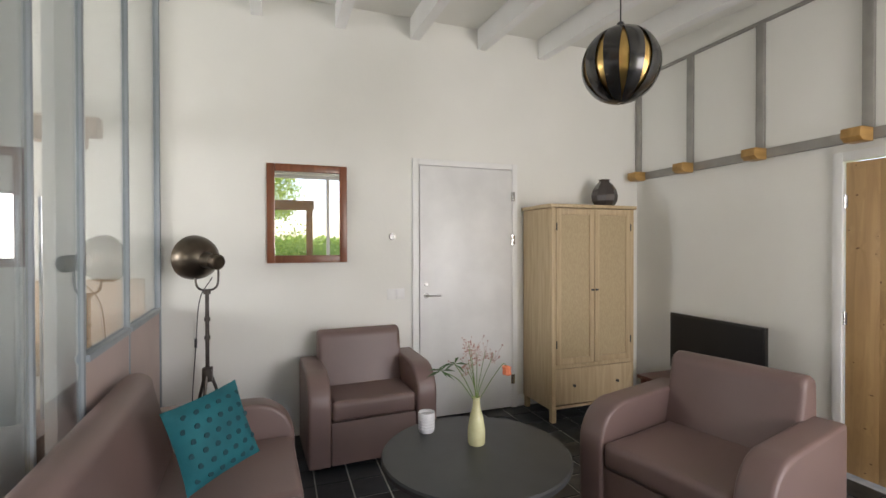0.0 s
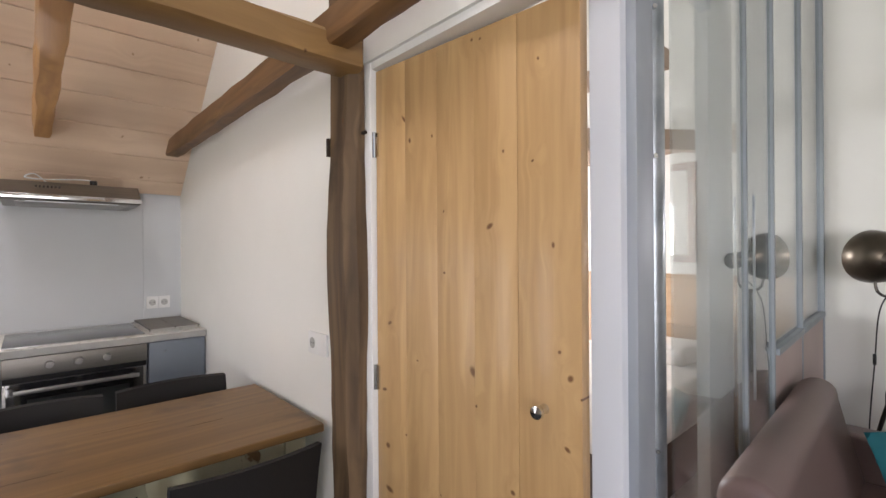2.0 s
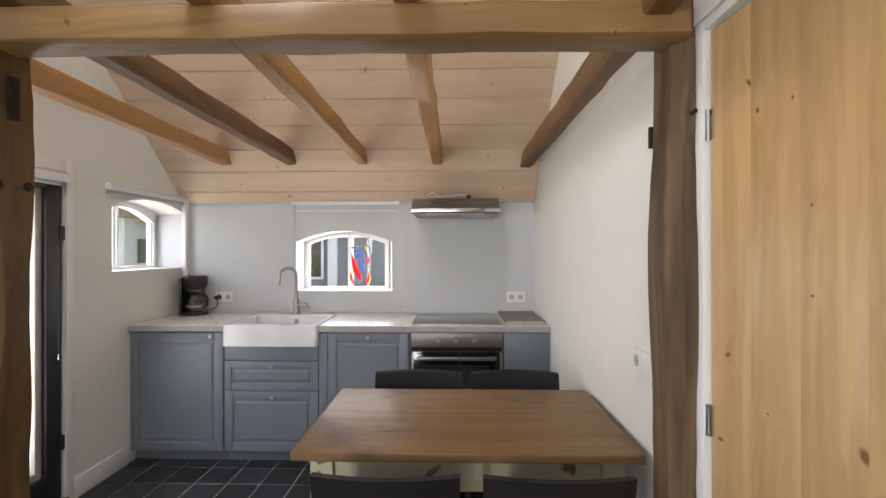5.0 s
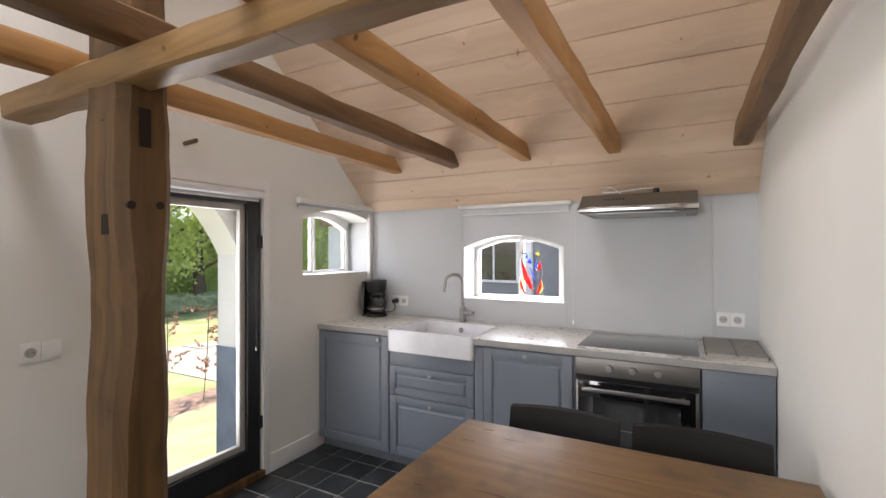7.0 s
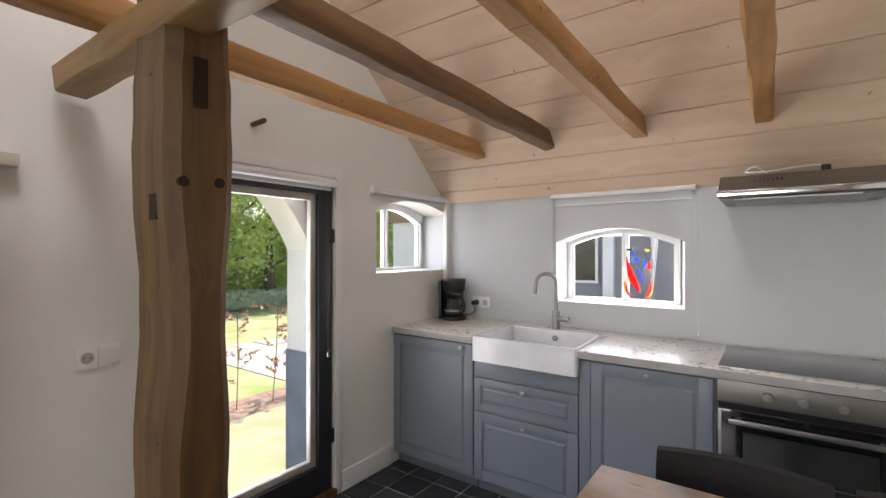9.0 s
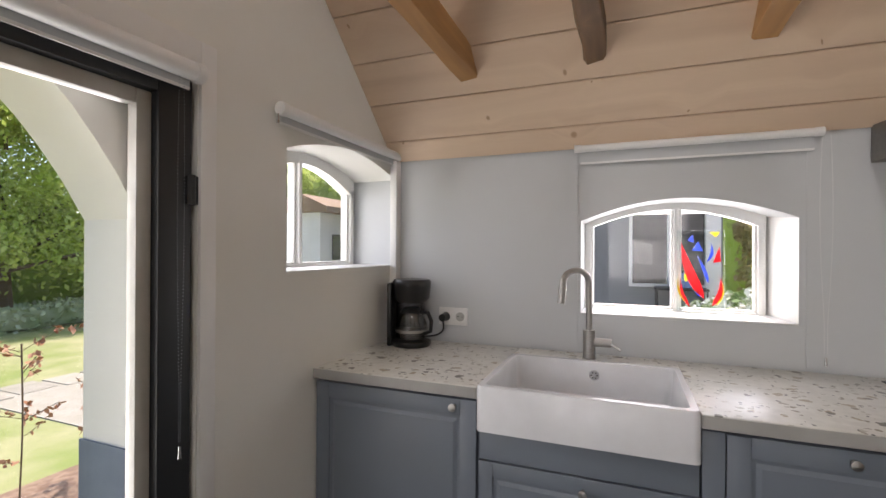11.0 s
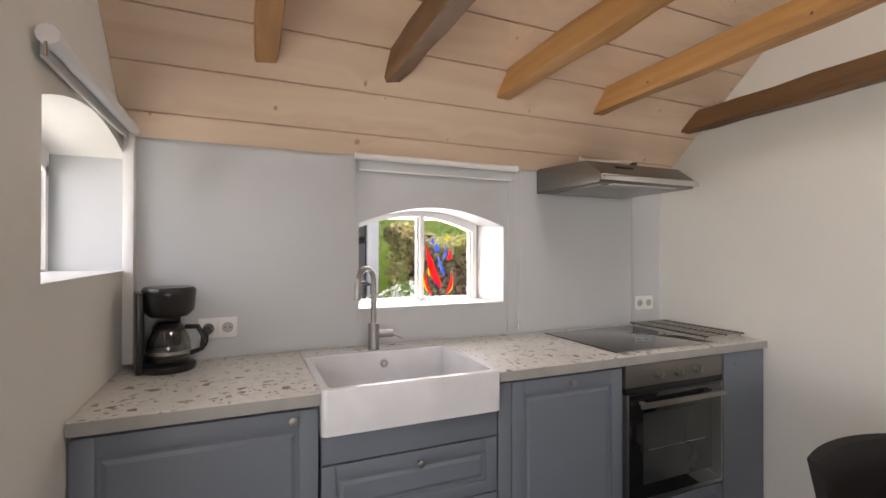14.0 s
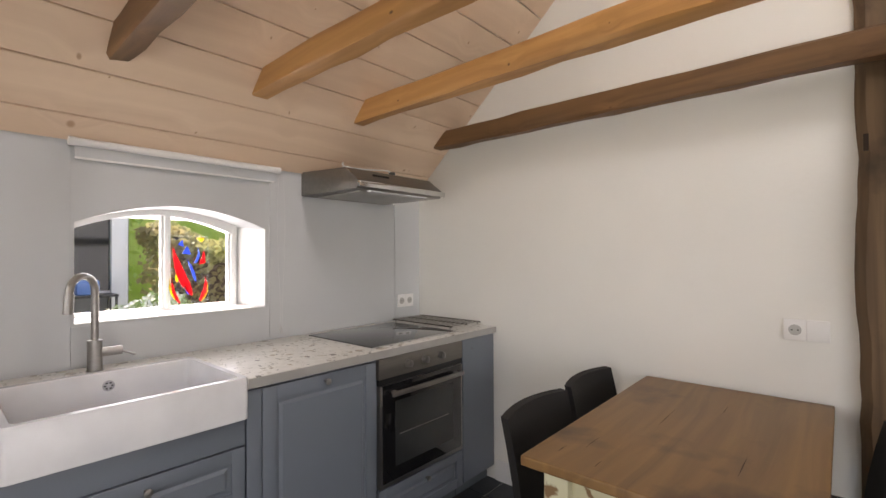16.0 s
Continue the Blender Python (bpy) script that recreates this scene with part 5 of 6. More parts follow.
def cushion(label, at, rx, ry, rz, size=0.40):
    t = thing("cushion", label, "cushion", at=at, group="teal sofa cushions")
    t.rotation_euler = (radians(rx), radians(ry), radians(rz))
    n = 14
    rows_f, rows_b = [], []
    h = size / 2
    bm = bmesh.new()
    for s in (1, -1):
        g = [[None] * (n + 1) for _ in range(n + 1)]
        for i in range(n + 1):
            for j in range(n + 1):
                u, v = -1 + 2 * i / n, -1 + 2 * j / n
                puff = 0.065 * (max(0, 1 - abs(u) ** 2.4) * max(0, 1 - abs(v) ** 2.4)) ** 0.6
                pin = 1 - 0.06 * (1 - u * u) * abs(v) ** 2 - 0.06 * (1 - v * v) * abs(u) ** 2
                g[i][j] = bm.verts.new((u * h * (1 - 0.05 * (1 - v * v)), s * (puff + 0.002), v * h * (1 - 0.05 * (1 - u * u))))
        for i in range(n):
            for j in range(n):
                bm.faces.new((g[i][j], g[i + 1][j], g[i + 1][j + 1], g[i][j + 1]))
    bmesh.ops.remove_doubles(bm, verts=bm.verts, dist=0.005)
    bmesh.ops.recalc_face_normals(bm, faces=bm.faces)
    part("cover", bm, TEAL, t)
    bm = bmesh.new()
    for i in range(6):
        for j in range(6):
            u, v = -0.78 + i * 0.30 + (0.12 if j % 2 else 0), -0.78 + j * 0.30
            if abs(u) > 0.88 or abs(v) > 0.88:
                continue
            for s in (1, -1):
                puff = 0.065 * ((1 - abs(u) ** 2.4) * (1 - abs(v) ** 2.4)) ** 0.6 + 0.0035
                cyl(bm, (u * h * 0.97, s * (puff - 0.004), v * h * 0.97), (u * h * 0.97, s * (puff + 0.0005), v * h * 0.97), 0.011, seg=8)
    part("dots", bm, TEALDOT, t, "dark stitched dots", kind="stuff")
    return t


cushion("teal velvet cushion with dark dots leaning in the sofa corner", (-0.441, 2.854, 0.632), -18, -8, 42, 0.335)
cushion("teal velvet cushion leaning at the near end of the sofa", (-0.56, 2.00, 0.53), -14, -22, 62, 0.32)

# round coffee table
t = thing("coffee_table", "round charcoal coffee table with slim dark legs", "coffee table", at=(0.675, 2.715, 0))
part("tabletop", lathe([(0.001, 0.418), (0.425, 0.418), (0.437, 0.424), (0.437, 0.442), (0.430, 0.450), (0.001, 0.450)], 64), TABLEB, t)
for k in range(4):
    a = math.pi / 4 + math.pi / 2 * k
    part("leg", tube([(0.26 * math.cos(a), 0.26 * math.sin(a), 0.417), (0.34 * math.cos(a), 0.34 * math.sin(a), 0.0)], 0.014, 12), BLACKM, t)
part("under_ring", lathe([(0.24, 0.398), (0.28, 0.398), (0.28, 0.417), (0.24, 0.417)], 40), BLACKM, t)

t = thing("mug", "white ribbed coffee mug on the round table", "mug", at=(0.528, 3.005, 0.450))
bm = lathe([(0.001, 0), (0.036, 0.0), (0.041, 0.008), (0.042, 0.05), (0.043, 0.098), (0.041, 0.101), (0.038, 0.098), (0.036, 0.012), (0.001, 0.010)], 36)
part("cup", bm, CERAMIC, t)
for i in range(5):
    part("rib", lathe([(0.0418, 0.018 + i * 0.015), (0.0435, 0.021 + i * 0.015), (0.0418, 0.025 + i * 0.015)], 36), CERAMIC, t)

t = thing("flower_vase", "pale yellow-green bottle vase with a small bouquet", "vase", at=(0.71, 2.785, 0.450))
part("bottle", lathe([(0.001, 0), (0.038, 0), (0.043, 0.01), (0.043, 0.07), (0.034, 0.125), (0.019, 0.18), (0.017, 0.215), (0.021, 0.225), (0.017, 0.226), (0.014, 0.20), (0.001, 0.19)], 32),
     material("celadon_glass", (0.60, 0.60, 0.36), rough=0.15, coat=0.5, scale=12, color2=(0.50, 0.47, 0.27)), t)
STEM, FERN = material("green_stem", (0.16, 0.26, 0.07), rough=0.5), material("fern_green", (0.07, 0.16, 0.05), rough=0.5)
PINKF, ORANGE = material("dusty_pink_blossom", (0.40, 0.21, 0.19), rough=0.8, scale=30, color2=(0.52, 0.36, 0.30)), material("salmon_petal", (0.85, 0.25, 0.12), rough=0.5)
rnd = random.Random(5)
bq = thing("bouquet", "loose bouquet with pink sprays, fern and a salmon flower", "flowers", at=(0.71, 2.785, 0.450))
tips = []
for k in range(7):
    a = rnd.uniform(0, 2 * math.pi)
    r = rnd.uniform(0.03, 0.12)
    z = rnd.uniform(0.36, 0.50)
    tip = (r * math.cos(a) + 0.02, r * math.sin(a) * 0.7, z)
    part("stem", tube(smooth_curve([(0, 0, 0.19), (tip[0] * 0.25, tip[1] * 0.25, 0.28), tip], 5), 0.0016, 6), STEM, bq)
    bm = bmesh.new()
    for _ in range(15):
        q = Vector(tip) + Vector((rnd.gauss(0, 0.022), rnd.gauss(0, 0.022), rnd.gauss(0, 0.024)))
        bmesh.ops.create_icosphere(bm, subdivisions=1, radius=rnd.uniform(0.0025, 0.005), matrix=Matrix.Translation(q))
        cyl(bm, Vector(tip) - Vector((0, 0, 0.04)), q, 0.0006, seg=3, caps=False)
    part("spray", bm, PINKF, bq, "dusty pink blossom spray", kind="stuff")
for bx_, by_, bz_, n in ((-0.17, 0.03, 0.36, 9), (-0.12, -0.02, 0.40, 6)):
    part("fern_stem", tube(smooth_curve([(0, 0, 0.19), (bx_ * 0.5, by_ * 0.5, 0.31), (bx_, by_, bz_)], 6), 0.002, 6), STEM, bq)
    for k in range(n):
        a = 2 * math.pi * k / n
        bm = bmesh.new()
        tip = Vector((bx_ + 0.075 * math.cos(a), by_ + 0.05 * math.sin(a), bz_ - 0.01 + 0.035 * math.sin(a * 2)))
        b0 = Vector((bx_, by_, bz_))
        side = (tip - b0).cross(Vector((0, 0, 1))).normalized() * 0.008
        mid = (tip + b0) / 2 + Vector((0, 0, 0.008))
        bm.faces.new([bm.verts.new(v) for v in (b0, mid + side, tip, mid - side)])
        part("fern_leaf", bm, FERN, bq)
part("flower_stem", tube(smooth_curve([(0, 0, 0.19), (0.08, 0.0, 0.30), (0.15, 0.01, 0.37), (0.165, 0.01, 0.345)], 6), 0.002, 6), STEM, bq)
for k in range(9):
    a = 2 * math.pi * k / 9
    o = part("petal", bx(-0.002, 0.002, -0.012, 0.012, -0.022, 0.022, bev=0.0018), ORANGE, bq, "salmon orange petal")
    o.location = (0.168 + 0.014 * math.cos(a), 0.01 + 0.014 * math.sin(a), 0.335)
    o.rotation_euler = (0.3 * math.sin(a), -0.3 * math.cos(a), a)

# tripod floor lamp
LX, LY = -0.618, 4.06
t = thing("floor_lamp", "bronze spotlight lamp on an iron tripod stand", "floor lamp", at=(LX, LY, 0))
for k in range(3):
    a = radians(20 + 120 * k)
    part("leg", tube([(0.012 * math.cos(a), 0.012 * math.sin(a), 0.60), (0.20 * math.cos(a), 0.20 * math.sin(a), 0.0)], 0.010, 8), IRON, t)
part("hub", bx(-0.03, 0.03, -0.03, 0.03, 0.53, 0.62, bev=0.008), IRON, t)
part("pole", tube([(0, 0, 0.56), (0, 0, 0.82), (0, 0, 1.11)], 0.012, 12), IRON, t)
for z in (0.80, 0.92):
    part("collar", cy((0, 0, z), (0, 0, z + 0.025), 0.018, seg=16), IRON, t)
yk = part("yoke", tube(smooth_curve([(-0.065, 0, 1.34), (-0.065, 0, 1.18), (-0.045, 0, 1.13), (0, 0, 1.118), (0.045, 0, 1.13), (0.065, 0, 1.18), (0.065, 0, 1.34)], 6), 0.007, 8), IRON, t)
part("wing_nut", cy((0, 0, 1.095), (0, 0, 1.125), 0.022, seg=16), IRON, yk)
hd = part("shade", lathe([(0.055, -0.13), (0.052, -0.09), (0.058, -0.03), (0.10, -0.01), (0.145, 0.035), (0.162, 0.09), (0.165, 0.13), (0.158, 0.13), (0.150, 0.09), (0.13, 0.04), (0.05, 0.0), (0.001, 0.0)], 48), BRONZE, t, "dark bronze bowl shade")
hd.scale = (0.88, 0.88, 0.88)
hd.rotation_euler, hd.location = Vector((-0.62, 0.76, 0.10)).to_track_quat("Z", "Y").to_euler(), (-0.015, -0.02, 1.318)
cap = part("lamp_cap", lathe([(0.001, -0.19), (0.040, -0.19), (0.050, -0.18), (0.050, -0.13), (0.001, -0.13)], 32), BRONZE, hd)
for i in range(4):
    part("fin", lathe([(0.050, -0.175 + i * 0.013), (0.055, -0.172 + i * 0.013), (0.050, -0.168 + i * 0.013)], 32), BRONZE, hd)
part("cord", tube(smooth_curve([(0.03, 0.0, 1.20), (-0.05, 0.05, 1.05), (-0.075, 0.06, 0.75), (-0.10, 0.07, 0.30), (-0.06, 0.08, 0.03)], 8), 0.0035), BLACKP, t)
part("cord_switch", bx(-0.083, -0.067, 0.052, 0.068, 0.74, 0.80, bev=0.004), BLACKP, t)

# mirror in a mahogany frame
MX0, MX1, MZ0, MZ1 = -0.262, 0.308, 1.278, 2.0
t = thing("wall_mirror", "mirror in a reddish wooden frame on the white wall", "mirror", at=(0, LNY, 0))
fw = 0.055
for a in ((MX0, MX0 + fw, MZ0, MZ1), (MX1 - fw, MX1, MZ0, MZ1), (MX0 + fw, MX1 - fw, MZ0, MZ0 + fw), (MX0 + fw, MX1 - fw, MZ1 - fw, MZ1)):
    part("frame_side", bx(a[0], a[1], -0.028, -0.001, a[2], a[3], bev=0.006), MAHOG, t)
part("mirror_glass", bx(MX0 + fw, MX1 - fw, -0.014, -0.008, MZ0 + fw, MZ1 - fw), MIRROR, t, "clear mirror glass")

# wardrobe
WX0, WX1, WY0, WY1, WZ0, WZ1 = 1.74, 2.63, 3.85, 4.295, 0.10, 1.73
t = thing("wardrobe", "pale ash wardrobe with woven cane doors and a drawer", "wardrobe")
part("side_panel", bx(WX0 + 0.09, WX0 + 0.112, WY0 + 0.02, WY1, WZ0, WZ1 - 0.03, bev=0.003), ASH, t)
part("side_panel", bx(WX1 - 0.022, WX1, WY0 + 0.02, WY1, WZ0, WZ1 - 0.03, bev=0.003), ASH, t)
W0 = WX0 + 0.09
part("back", bx(W0 + 0.022, WX1 - 0.022, WY1 - 0.012, WY1, WZ0, WZ1 - 0.03), ASH, t)
part("cornice", bx(W0 - 0.02, WX1 + 0.02, WY0 - 0.015, WY1, WZ1 - 0.028, WZ1, bev=0.006), ASH, t)
part("bottom", bx(W0 + 0.022, WX1 - 0.022, WY0 + 0.02, WY1 - 0.012, WZ0, WZ0 + 0.02), ASH, t)
part("middle_rail", bx(W0, WX1, WY0 + 0.001, WY0 + 0.019, 0.425, 0.455, bev=0.002), ASH, t)
for x in (W0, WX1 - 0.035):
    part("stile", bx(x, x + 0.035, WY0, WY0 + 0.0195, WZ0, WZ1 - 0.03, bev=0.003), ASH, t)
for x in (W0 + 0.005, WX1 - 0.045):
    for y in (WY0 + 0.005, WY1 - 0.045):
        part("leg", bx(x, x + 0.04, y, y + 0.04, 0, WZ0, bev=0.004), ASH, t)
mid = (W0 + WX1) / 2
for a0, a1, kx in ((W0 + 0.037, mid - 0.002, mid - 0.02), (mid + 0.002, WX1 - 0.037, mid + 0.02)):
    dd = part("door", bx(a0 + 0.045, a1 - 0.045, WY0 + 0.006, WY0 + 0.012, 0.505, WZ1 - 0.085), CANE, t, "woven cane door field")
    for s in ((a0, a0 + 0.045, 0.458, WZ1 - 0.033), (a1 - 0.045, a1, 0.458, WZ1 - 0.033), (a0 + 0.045, a1 - 0.045, 0.458, 0.505), (a0 + 0.045, a1 - 0.045, WZ1 - 0.085, WZ1 - 0.033)):
        part("door_frame", bx(s[0], s[1], WY0 - 0.006, WY0 + 0.016, s[2], s[3], bev=0.003), ASH, dd)
    part("latch", bx(kx - 0.014, kx + 0.014, WY0 - 0.014, WY0 - 0.006, 1.035, 1.050, bev=0.002), BLACKM, dd)
for a0, a1 in ((W0 + 0.037, WX1 - 0.037),):
    dd = part("drawer", bx(a0, a1, WY0 - 0.004, WY0 + 0.016, 0.14, 0.422, bev=0.003), ASH, t)
    for x in (mid - 0.20, mid + 0.22):
        part("knob", cy((x, WY0 - 0.004, 0.285), (x, WY0 - 0.022, 0.285), 0.009, 0.012, seg=14), BLACKM, dd)
for x in (W0 + 0.039, WX1 - 0.039):
    for z in (0.62, 1.55):
        part("hinge", cy((x, WY0 - 0.008, z - 0.03), (x, WY0 - 0.008, z + 0.03), 0.005, seg=10), BLACKM, t)

bm = lathe([(0.001, 0), (0.075, 0), (0.108, 0.06), (0.114, 0.11), (0.10, 0.16), (0.068, 0.21), (0.042, 0.235), (0.05, 0.25), (0.04, 0.252), (0.032, 0.235), (0.001, 0.22)], 9)
solid("dark_vase", bm, material("dark_glazed_pot", (0.05, 0.04, 0.037), rough=0.25, coat=0.4), "dark brown faceted pot on top of the wardrobe", "vase", at=(2.53, 4.10, WZ1), smooth=False)

# television on its low stand
t = thing("television", "black flat television on the low red-brown stand", "television", at=(2.78, 3.22, 0), rz=-90)
part("screen", bx(-0.38, 0.38, -0.012, 0.02, 0.43, 0.865, bev=0.004), BLACKP, t)
part("display", bx(-0.365, 0.365, -0.0145, -0.0121, 0.45, 0.85), material("matt_black_display", (0.004, 0.004, 0.005), rough=0.5), t)
part("neck", bx(-0.04, 0.04, -0.005, 0.02, 0.355, 0.43), BLACKP, t)
part("foot", bx(-0.17, 0.17, -0.09, 0.10, 0.341, 0.354, bev=0.004), BLACKP, t)
t = thing("tv_stand", "low red-brown wooden television stand by the wall", "tv stand")
part("top", bx(2.60, 3.06, 2.75, 3.78, 0.31, 0.34, bev=0.004), REDWOOD, t)
for y in (2.77, 3.73):
    part("side", bx(2.62, 3.05, y, y + 0.03, 0.0, 0.309, bev=0.003), REDWOOD, t)
part("shelf", bx(2.62, 3.05, 2.80, 3.73, 0.09, 0.11), REDWOOD, t)

# pendant ball lamp
PB = Vector((1.10, 2.25, 2.12))
t = thing("pendant_lamp", "black ball pendant lamp with gold-lined slits", "pendant lamp", at=PB)
R = 0.150


def ball_strip(a0, w, open_=False):
    rows = []
    for k in range(19):
        th = math.pi * (0.03 + 0.94 * k / 18)
        # the black staves narrow towards the bottom, leaving leaf-shaped slits
        s = k / 18
        ww = w * (1.0 - 0.40 * max(0.0, math.sin(math.pi * max(0.0, (s - 0.12) / 0.88)) ** 1.2))
        rows.append([(R * math.sin(th) * math.cos(a0 + u * ww), R * math.sin(th) * math.sin(a0 + u * ww), R * math.cos(th)) for u in (-0.5, -0.25, 0, 0.25, 0.5)])
    return rows


for k in range(10):
    bm = bmesh.new()
    rows = ball_strip(2 * math.pi * k / 10, 2 * math.pi / 10 * 1.02)
    inner = [[tuple(Vector(p) * 0.985) for p in r] for r in rows]
    ring(bm, rows)
    ring(bm, inner)
    bmesh.ops.recalc_face_normals(bm, faces=bm.faces)
    part("stave", bm, BLACKBALL, t)
bm = bmesh.new()
bmesh.ops.create_uvsphere(bm, u_segments=40, v_segments=24, radius=R * 0.955)
part("gold_lining", bm, GOLD, t, "gold inner surface")
part("top_cap", cy((0, 0, R - 0.004), (0, 0, R + 0.02), 0.022, 0.012, seg=20), BLACKM, t)
part("cord", cy((0, 0, R + 0.02), (0, 0, living_z(PB.y) - PB.z), 0.003, seg=8), BLACKP, t)

# cream cabinet against the south wall
t = thing("cream_cabinet", "cream painted tall cabinet with a cornice", "cabinet")
part("body", bx(-1.535, -0.65, SY + 0.002, SY + 0.02, 0, 1.69, bev=0.002), CREAM, t)
part("stile", bx(-1.535, -1.475, SY + 0.021, SY + 0.034, 0, 1.69, bev=0.003), CREAM, t)
part("stile", bx(-0.71, -0.65, SY + 0.021, SY + 0.034, 0, 1.69, bev=0.003), CREAM, t)
part("door", bx(-1.47, -0.715, SY + 0.021, SY + 0.030, 0.08, 1.67, bev=0.003), CREAM, t)
part("cornice", bx(-1.585, -0.60, SY + 0.002, SY + 0.06, 1.691, 1.735, bev=0.008), CREAM, t)

# ---- garden ----
ground = structure("ground", bx(-150, 150, -150, 150, -0.6, -0.10), GRASS)
structure("terrace", bx(-4.0, 3.5, -3.05, -1.56, -0.13, -0.085), material("mossy_paving", (0.23, 0.25, 0.13), rough=0.9, scale=3, color2=(0.30, 0.31, 0.20), bump=0.5))
rnd = random.Random(11)
for i in range(40):
    x = -9 + i * 0.36 + rnd.uniform(-0.05, 0.05)
    y = -6.3 - 0.10 * (x + 3) + rnd.uniform(-0.08, 0.08)
    structure("path_stone", bx(x, x + 0.33, y, y + 0.45, -0.12, -0.085 + rnd.uniform(0, 0.01), bev=0.01), STONE)
structure("mulch_bed", bx(-6.5, 0.5, -3.55, -3.06, -0.12, -0.088), material("leaf_mulch", (0.17, 0.11, 0.08), rough=1.0, scale=20, color2=(0.30, 0.22, 0.16), bump=1.0, bump_scale=50))


def leaves(count, place, size, rnd, tilt=1.2):
    """Many small leaf-shaped quads; place() gives a point."""
    verts, faces = [], []
    for _ in range(count):
        c = Vector(place())
        s = rnd.uniform(*size)
        a = Euler((rnd.uniform(-tilt, tilt), rnd.uniform(-tilt, tilt), rnd.uniform(0, 6.28))).to_matrix()
        n = len(verts)
        for q in ((-0.5, 0, 0), (0, 0.28, 0.06), (0.5, 0, 0), (0, -0.28, 0.06)):
            verts.append(c + a @ (Vector(q) * s))
        faces.append((n, n + 1, n + 2, n + 3))
    bm = bmesh.new()
    vs = [bm.verts.new(v) for v in verts]
    for f in faces:
        bm.faces.new([vs[i] for i in f])
    return bm


# young beech plants with brown leaves along the bed
BROWNL = material("dry_beech_leaf", (0.28, 0.12, 0.06), rough=0.6, scale=9, color2=(0.42, 0.22, 0.12))
for i, (x, y) in enumerate([(-1.25 - 0.33 * k, -3.22 - 0.08 * (k % 2)) for k in range(13)]):
    r = random.Random(40 + i)
    h = r.uniform(0.80, 1.08)
    t = thing("beech_sapling", "thin young beech plant with dry brown leaves", "sapling", at=(x, y, -0.088), group="young beech hedge plants")
    top = (r.uniform(-0.06, 0.06), r.uniform(-0.06, 0.06), h)
    mid = (r.uniform(-0.04, 0.04), r.uniform(-0.04, 0.04), h * 0.5)
    part("stem", tube(smooth_curve([(0, 0, 0), mid, top], 5), 0.0045, 6), BARK, t)
    ends = []
    for k in range(11):
        f = r.uniform(0.25, 0.98)
        p = Vector(mid) * (1 - f) + Vector(top) * f
        p.z = h * f
        a = r.uniform(0, 6.28)
        q = p + Vector((0.16 * math.cos(a), 0.16 * math.sin(a), r.uniform(0.03, 0.14)))
        ends.append((p, q))
        part("twig", tube([p, q], 0.002, 5), BARK, t)

    def spot():
        p, q = r.choice(ends)
        return p.lerp(q, r.uniform(0.3, 1.1)) + Vector((r.uniform(-.02, .02), r.uniform(-.02, .02), r.uniform(-.02, .02)))
    part("leaves", leaves(130, spot, (0.028, 0.055), r), BROWNL, t, "brown and coppery leaves", kind="stuff")


def tree(at, h, spread, seed, leafmat, n=14000, low=0.22, size=(0.07, 0.15)):
    r = random.Random(seed)
    t = thing("garden_tree", "leafy green broadleaf tree at the lawn's edge", "tree", at=at, group="trees behind the lawn")
    part("trunk", tube(smooth_curve([(0, 0, -0.1), (r.uniform(-.1, .1), r.uniform(-.1, .1), h * 0.35), (r.uniform(-.3, .3), r.uniform(-.3, .3), h * 0.8)], 5), [0.16 - 0.13 * k / 10 for k in range(11)], 8), BARK, t)
    clumps = []
    for k in range(26):
        a, rr = r.uniform(0, 6.28), spread * math.sqrt(r.uniform(0.02, 1))
        z = h * r.uniform(low, 1.0)
        rr *= (1.15 - 0.6 * (z / h))
        clumps.append((Vector((rr * math.cos(a), rr * math.sin(a), z)), r.uniform(0.45, 0.95)))
    for c, s in clumps[:6]:
        part("limb", tube([(0, 0, c.z * 0.55), c], 0.035, 6), BARK, t)

    def spot():
        c, s = r.choice(clumps)
        v = Vector((r.gauss(0, 1), r.gauss(0, 1), r.gauss(0, 0.7)))
        return c + v.normalized() * s * r.uniform(0.35, 1.05)
    part("crown", leaves(n, spot, size, r), leafmat, t, "bright green leaf clumps", kind="stuff")
    return t


for i, (x, y, h, s) in enumerate([(-2.6, -11.8, 6.0, 2.1), (-4.6, -12.6, 6.8, 2.4), (-7.4, -11.8, 6.2, 2.2), (-10.2, -12.8, 7.0, 2.6), (-13.5, -10.5, 6.5, 2.5), (-16.0, -6.5, 6.5, 2.6), (-3.6, -10.9, 5.4, 2.0), (-6.0, -11.0, 5.8, 2.1), (-1.0, -12.2, 5.6, 2.0), (-9.0, -10.8, 5.6, 2.1)]):
    tree((x, y, -0.1), h, s, 60 + i, LEAF)


def hedge(name, label, x0, x1, y0, y1, z1, seed, mat, n, size, z0=-0.1):
    r = random.Random(seed)
    t = thing(name, label, "hedge")

    def spot():
        x, y = r.uniform(x0, x1), r.uniform(y0, y1)
        top = z1 * (0.86 + 0.14 * math.sin(x * 2.3 + y * 1.7) * math.cos(y * 3.1 - x))
        k = r.random()
        z = z0 + (top - z0) * (k if r.random() < 0.6 else r.uniform(0.9, 1.02))
        return (x, y, z)
    part("foliage", leaves(n, spot, size, r), mat, t, kind="stuff")
    part("inner_growth", bx(x0 + 0.25, x1 - 0.25, y0 + 0.25, y1 - 0.25, z0, z1 * 0.8, bev=0.15), BARK if mat is LEAFB else mat, t)
    return t


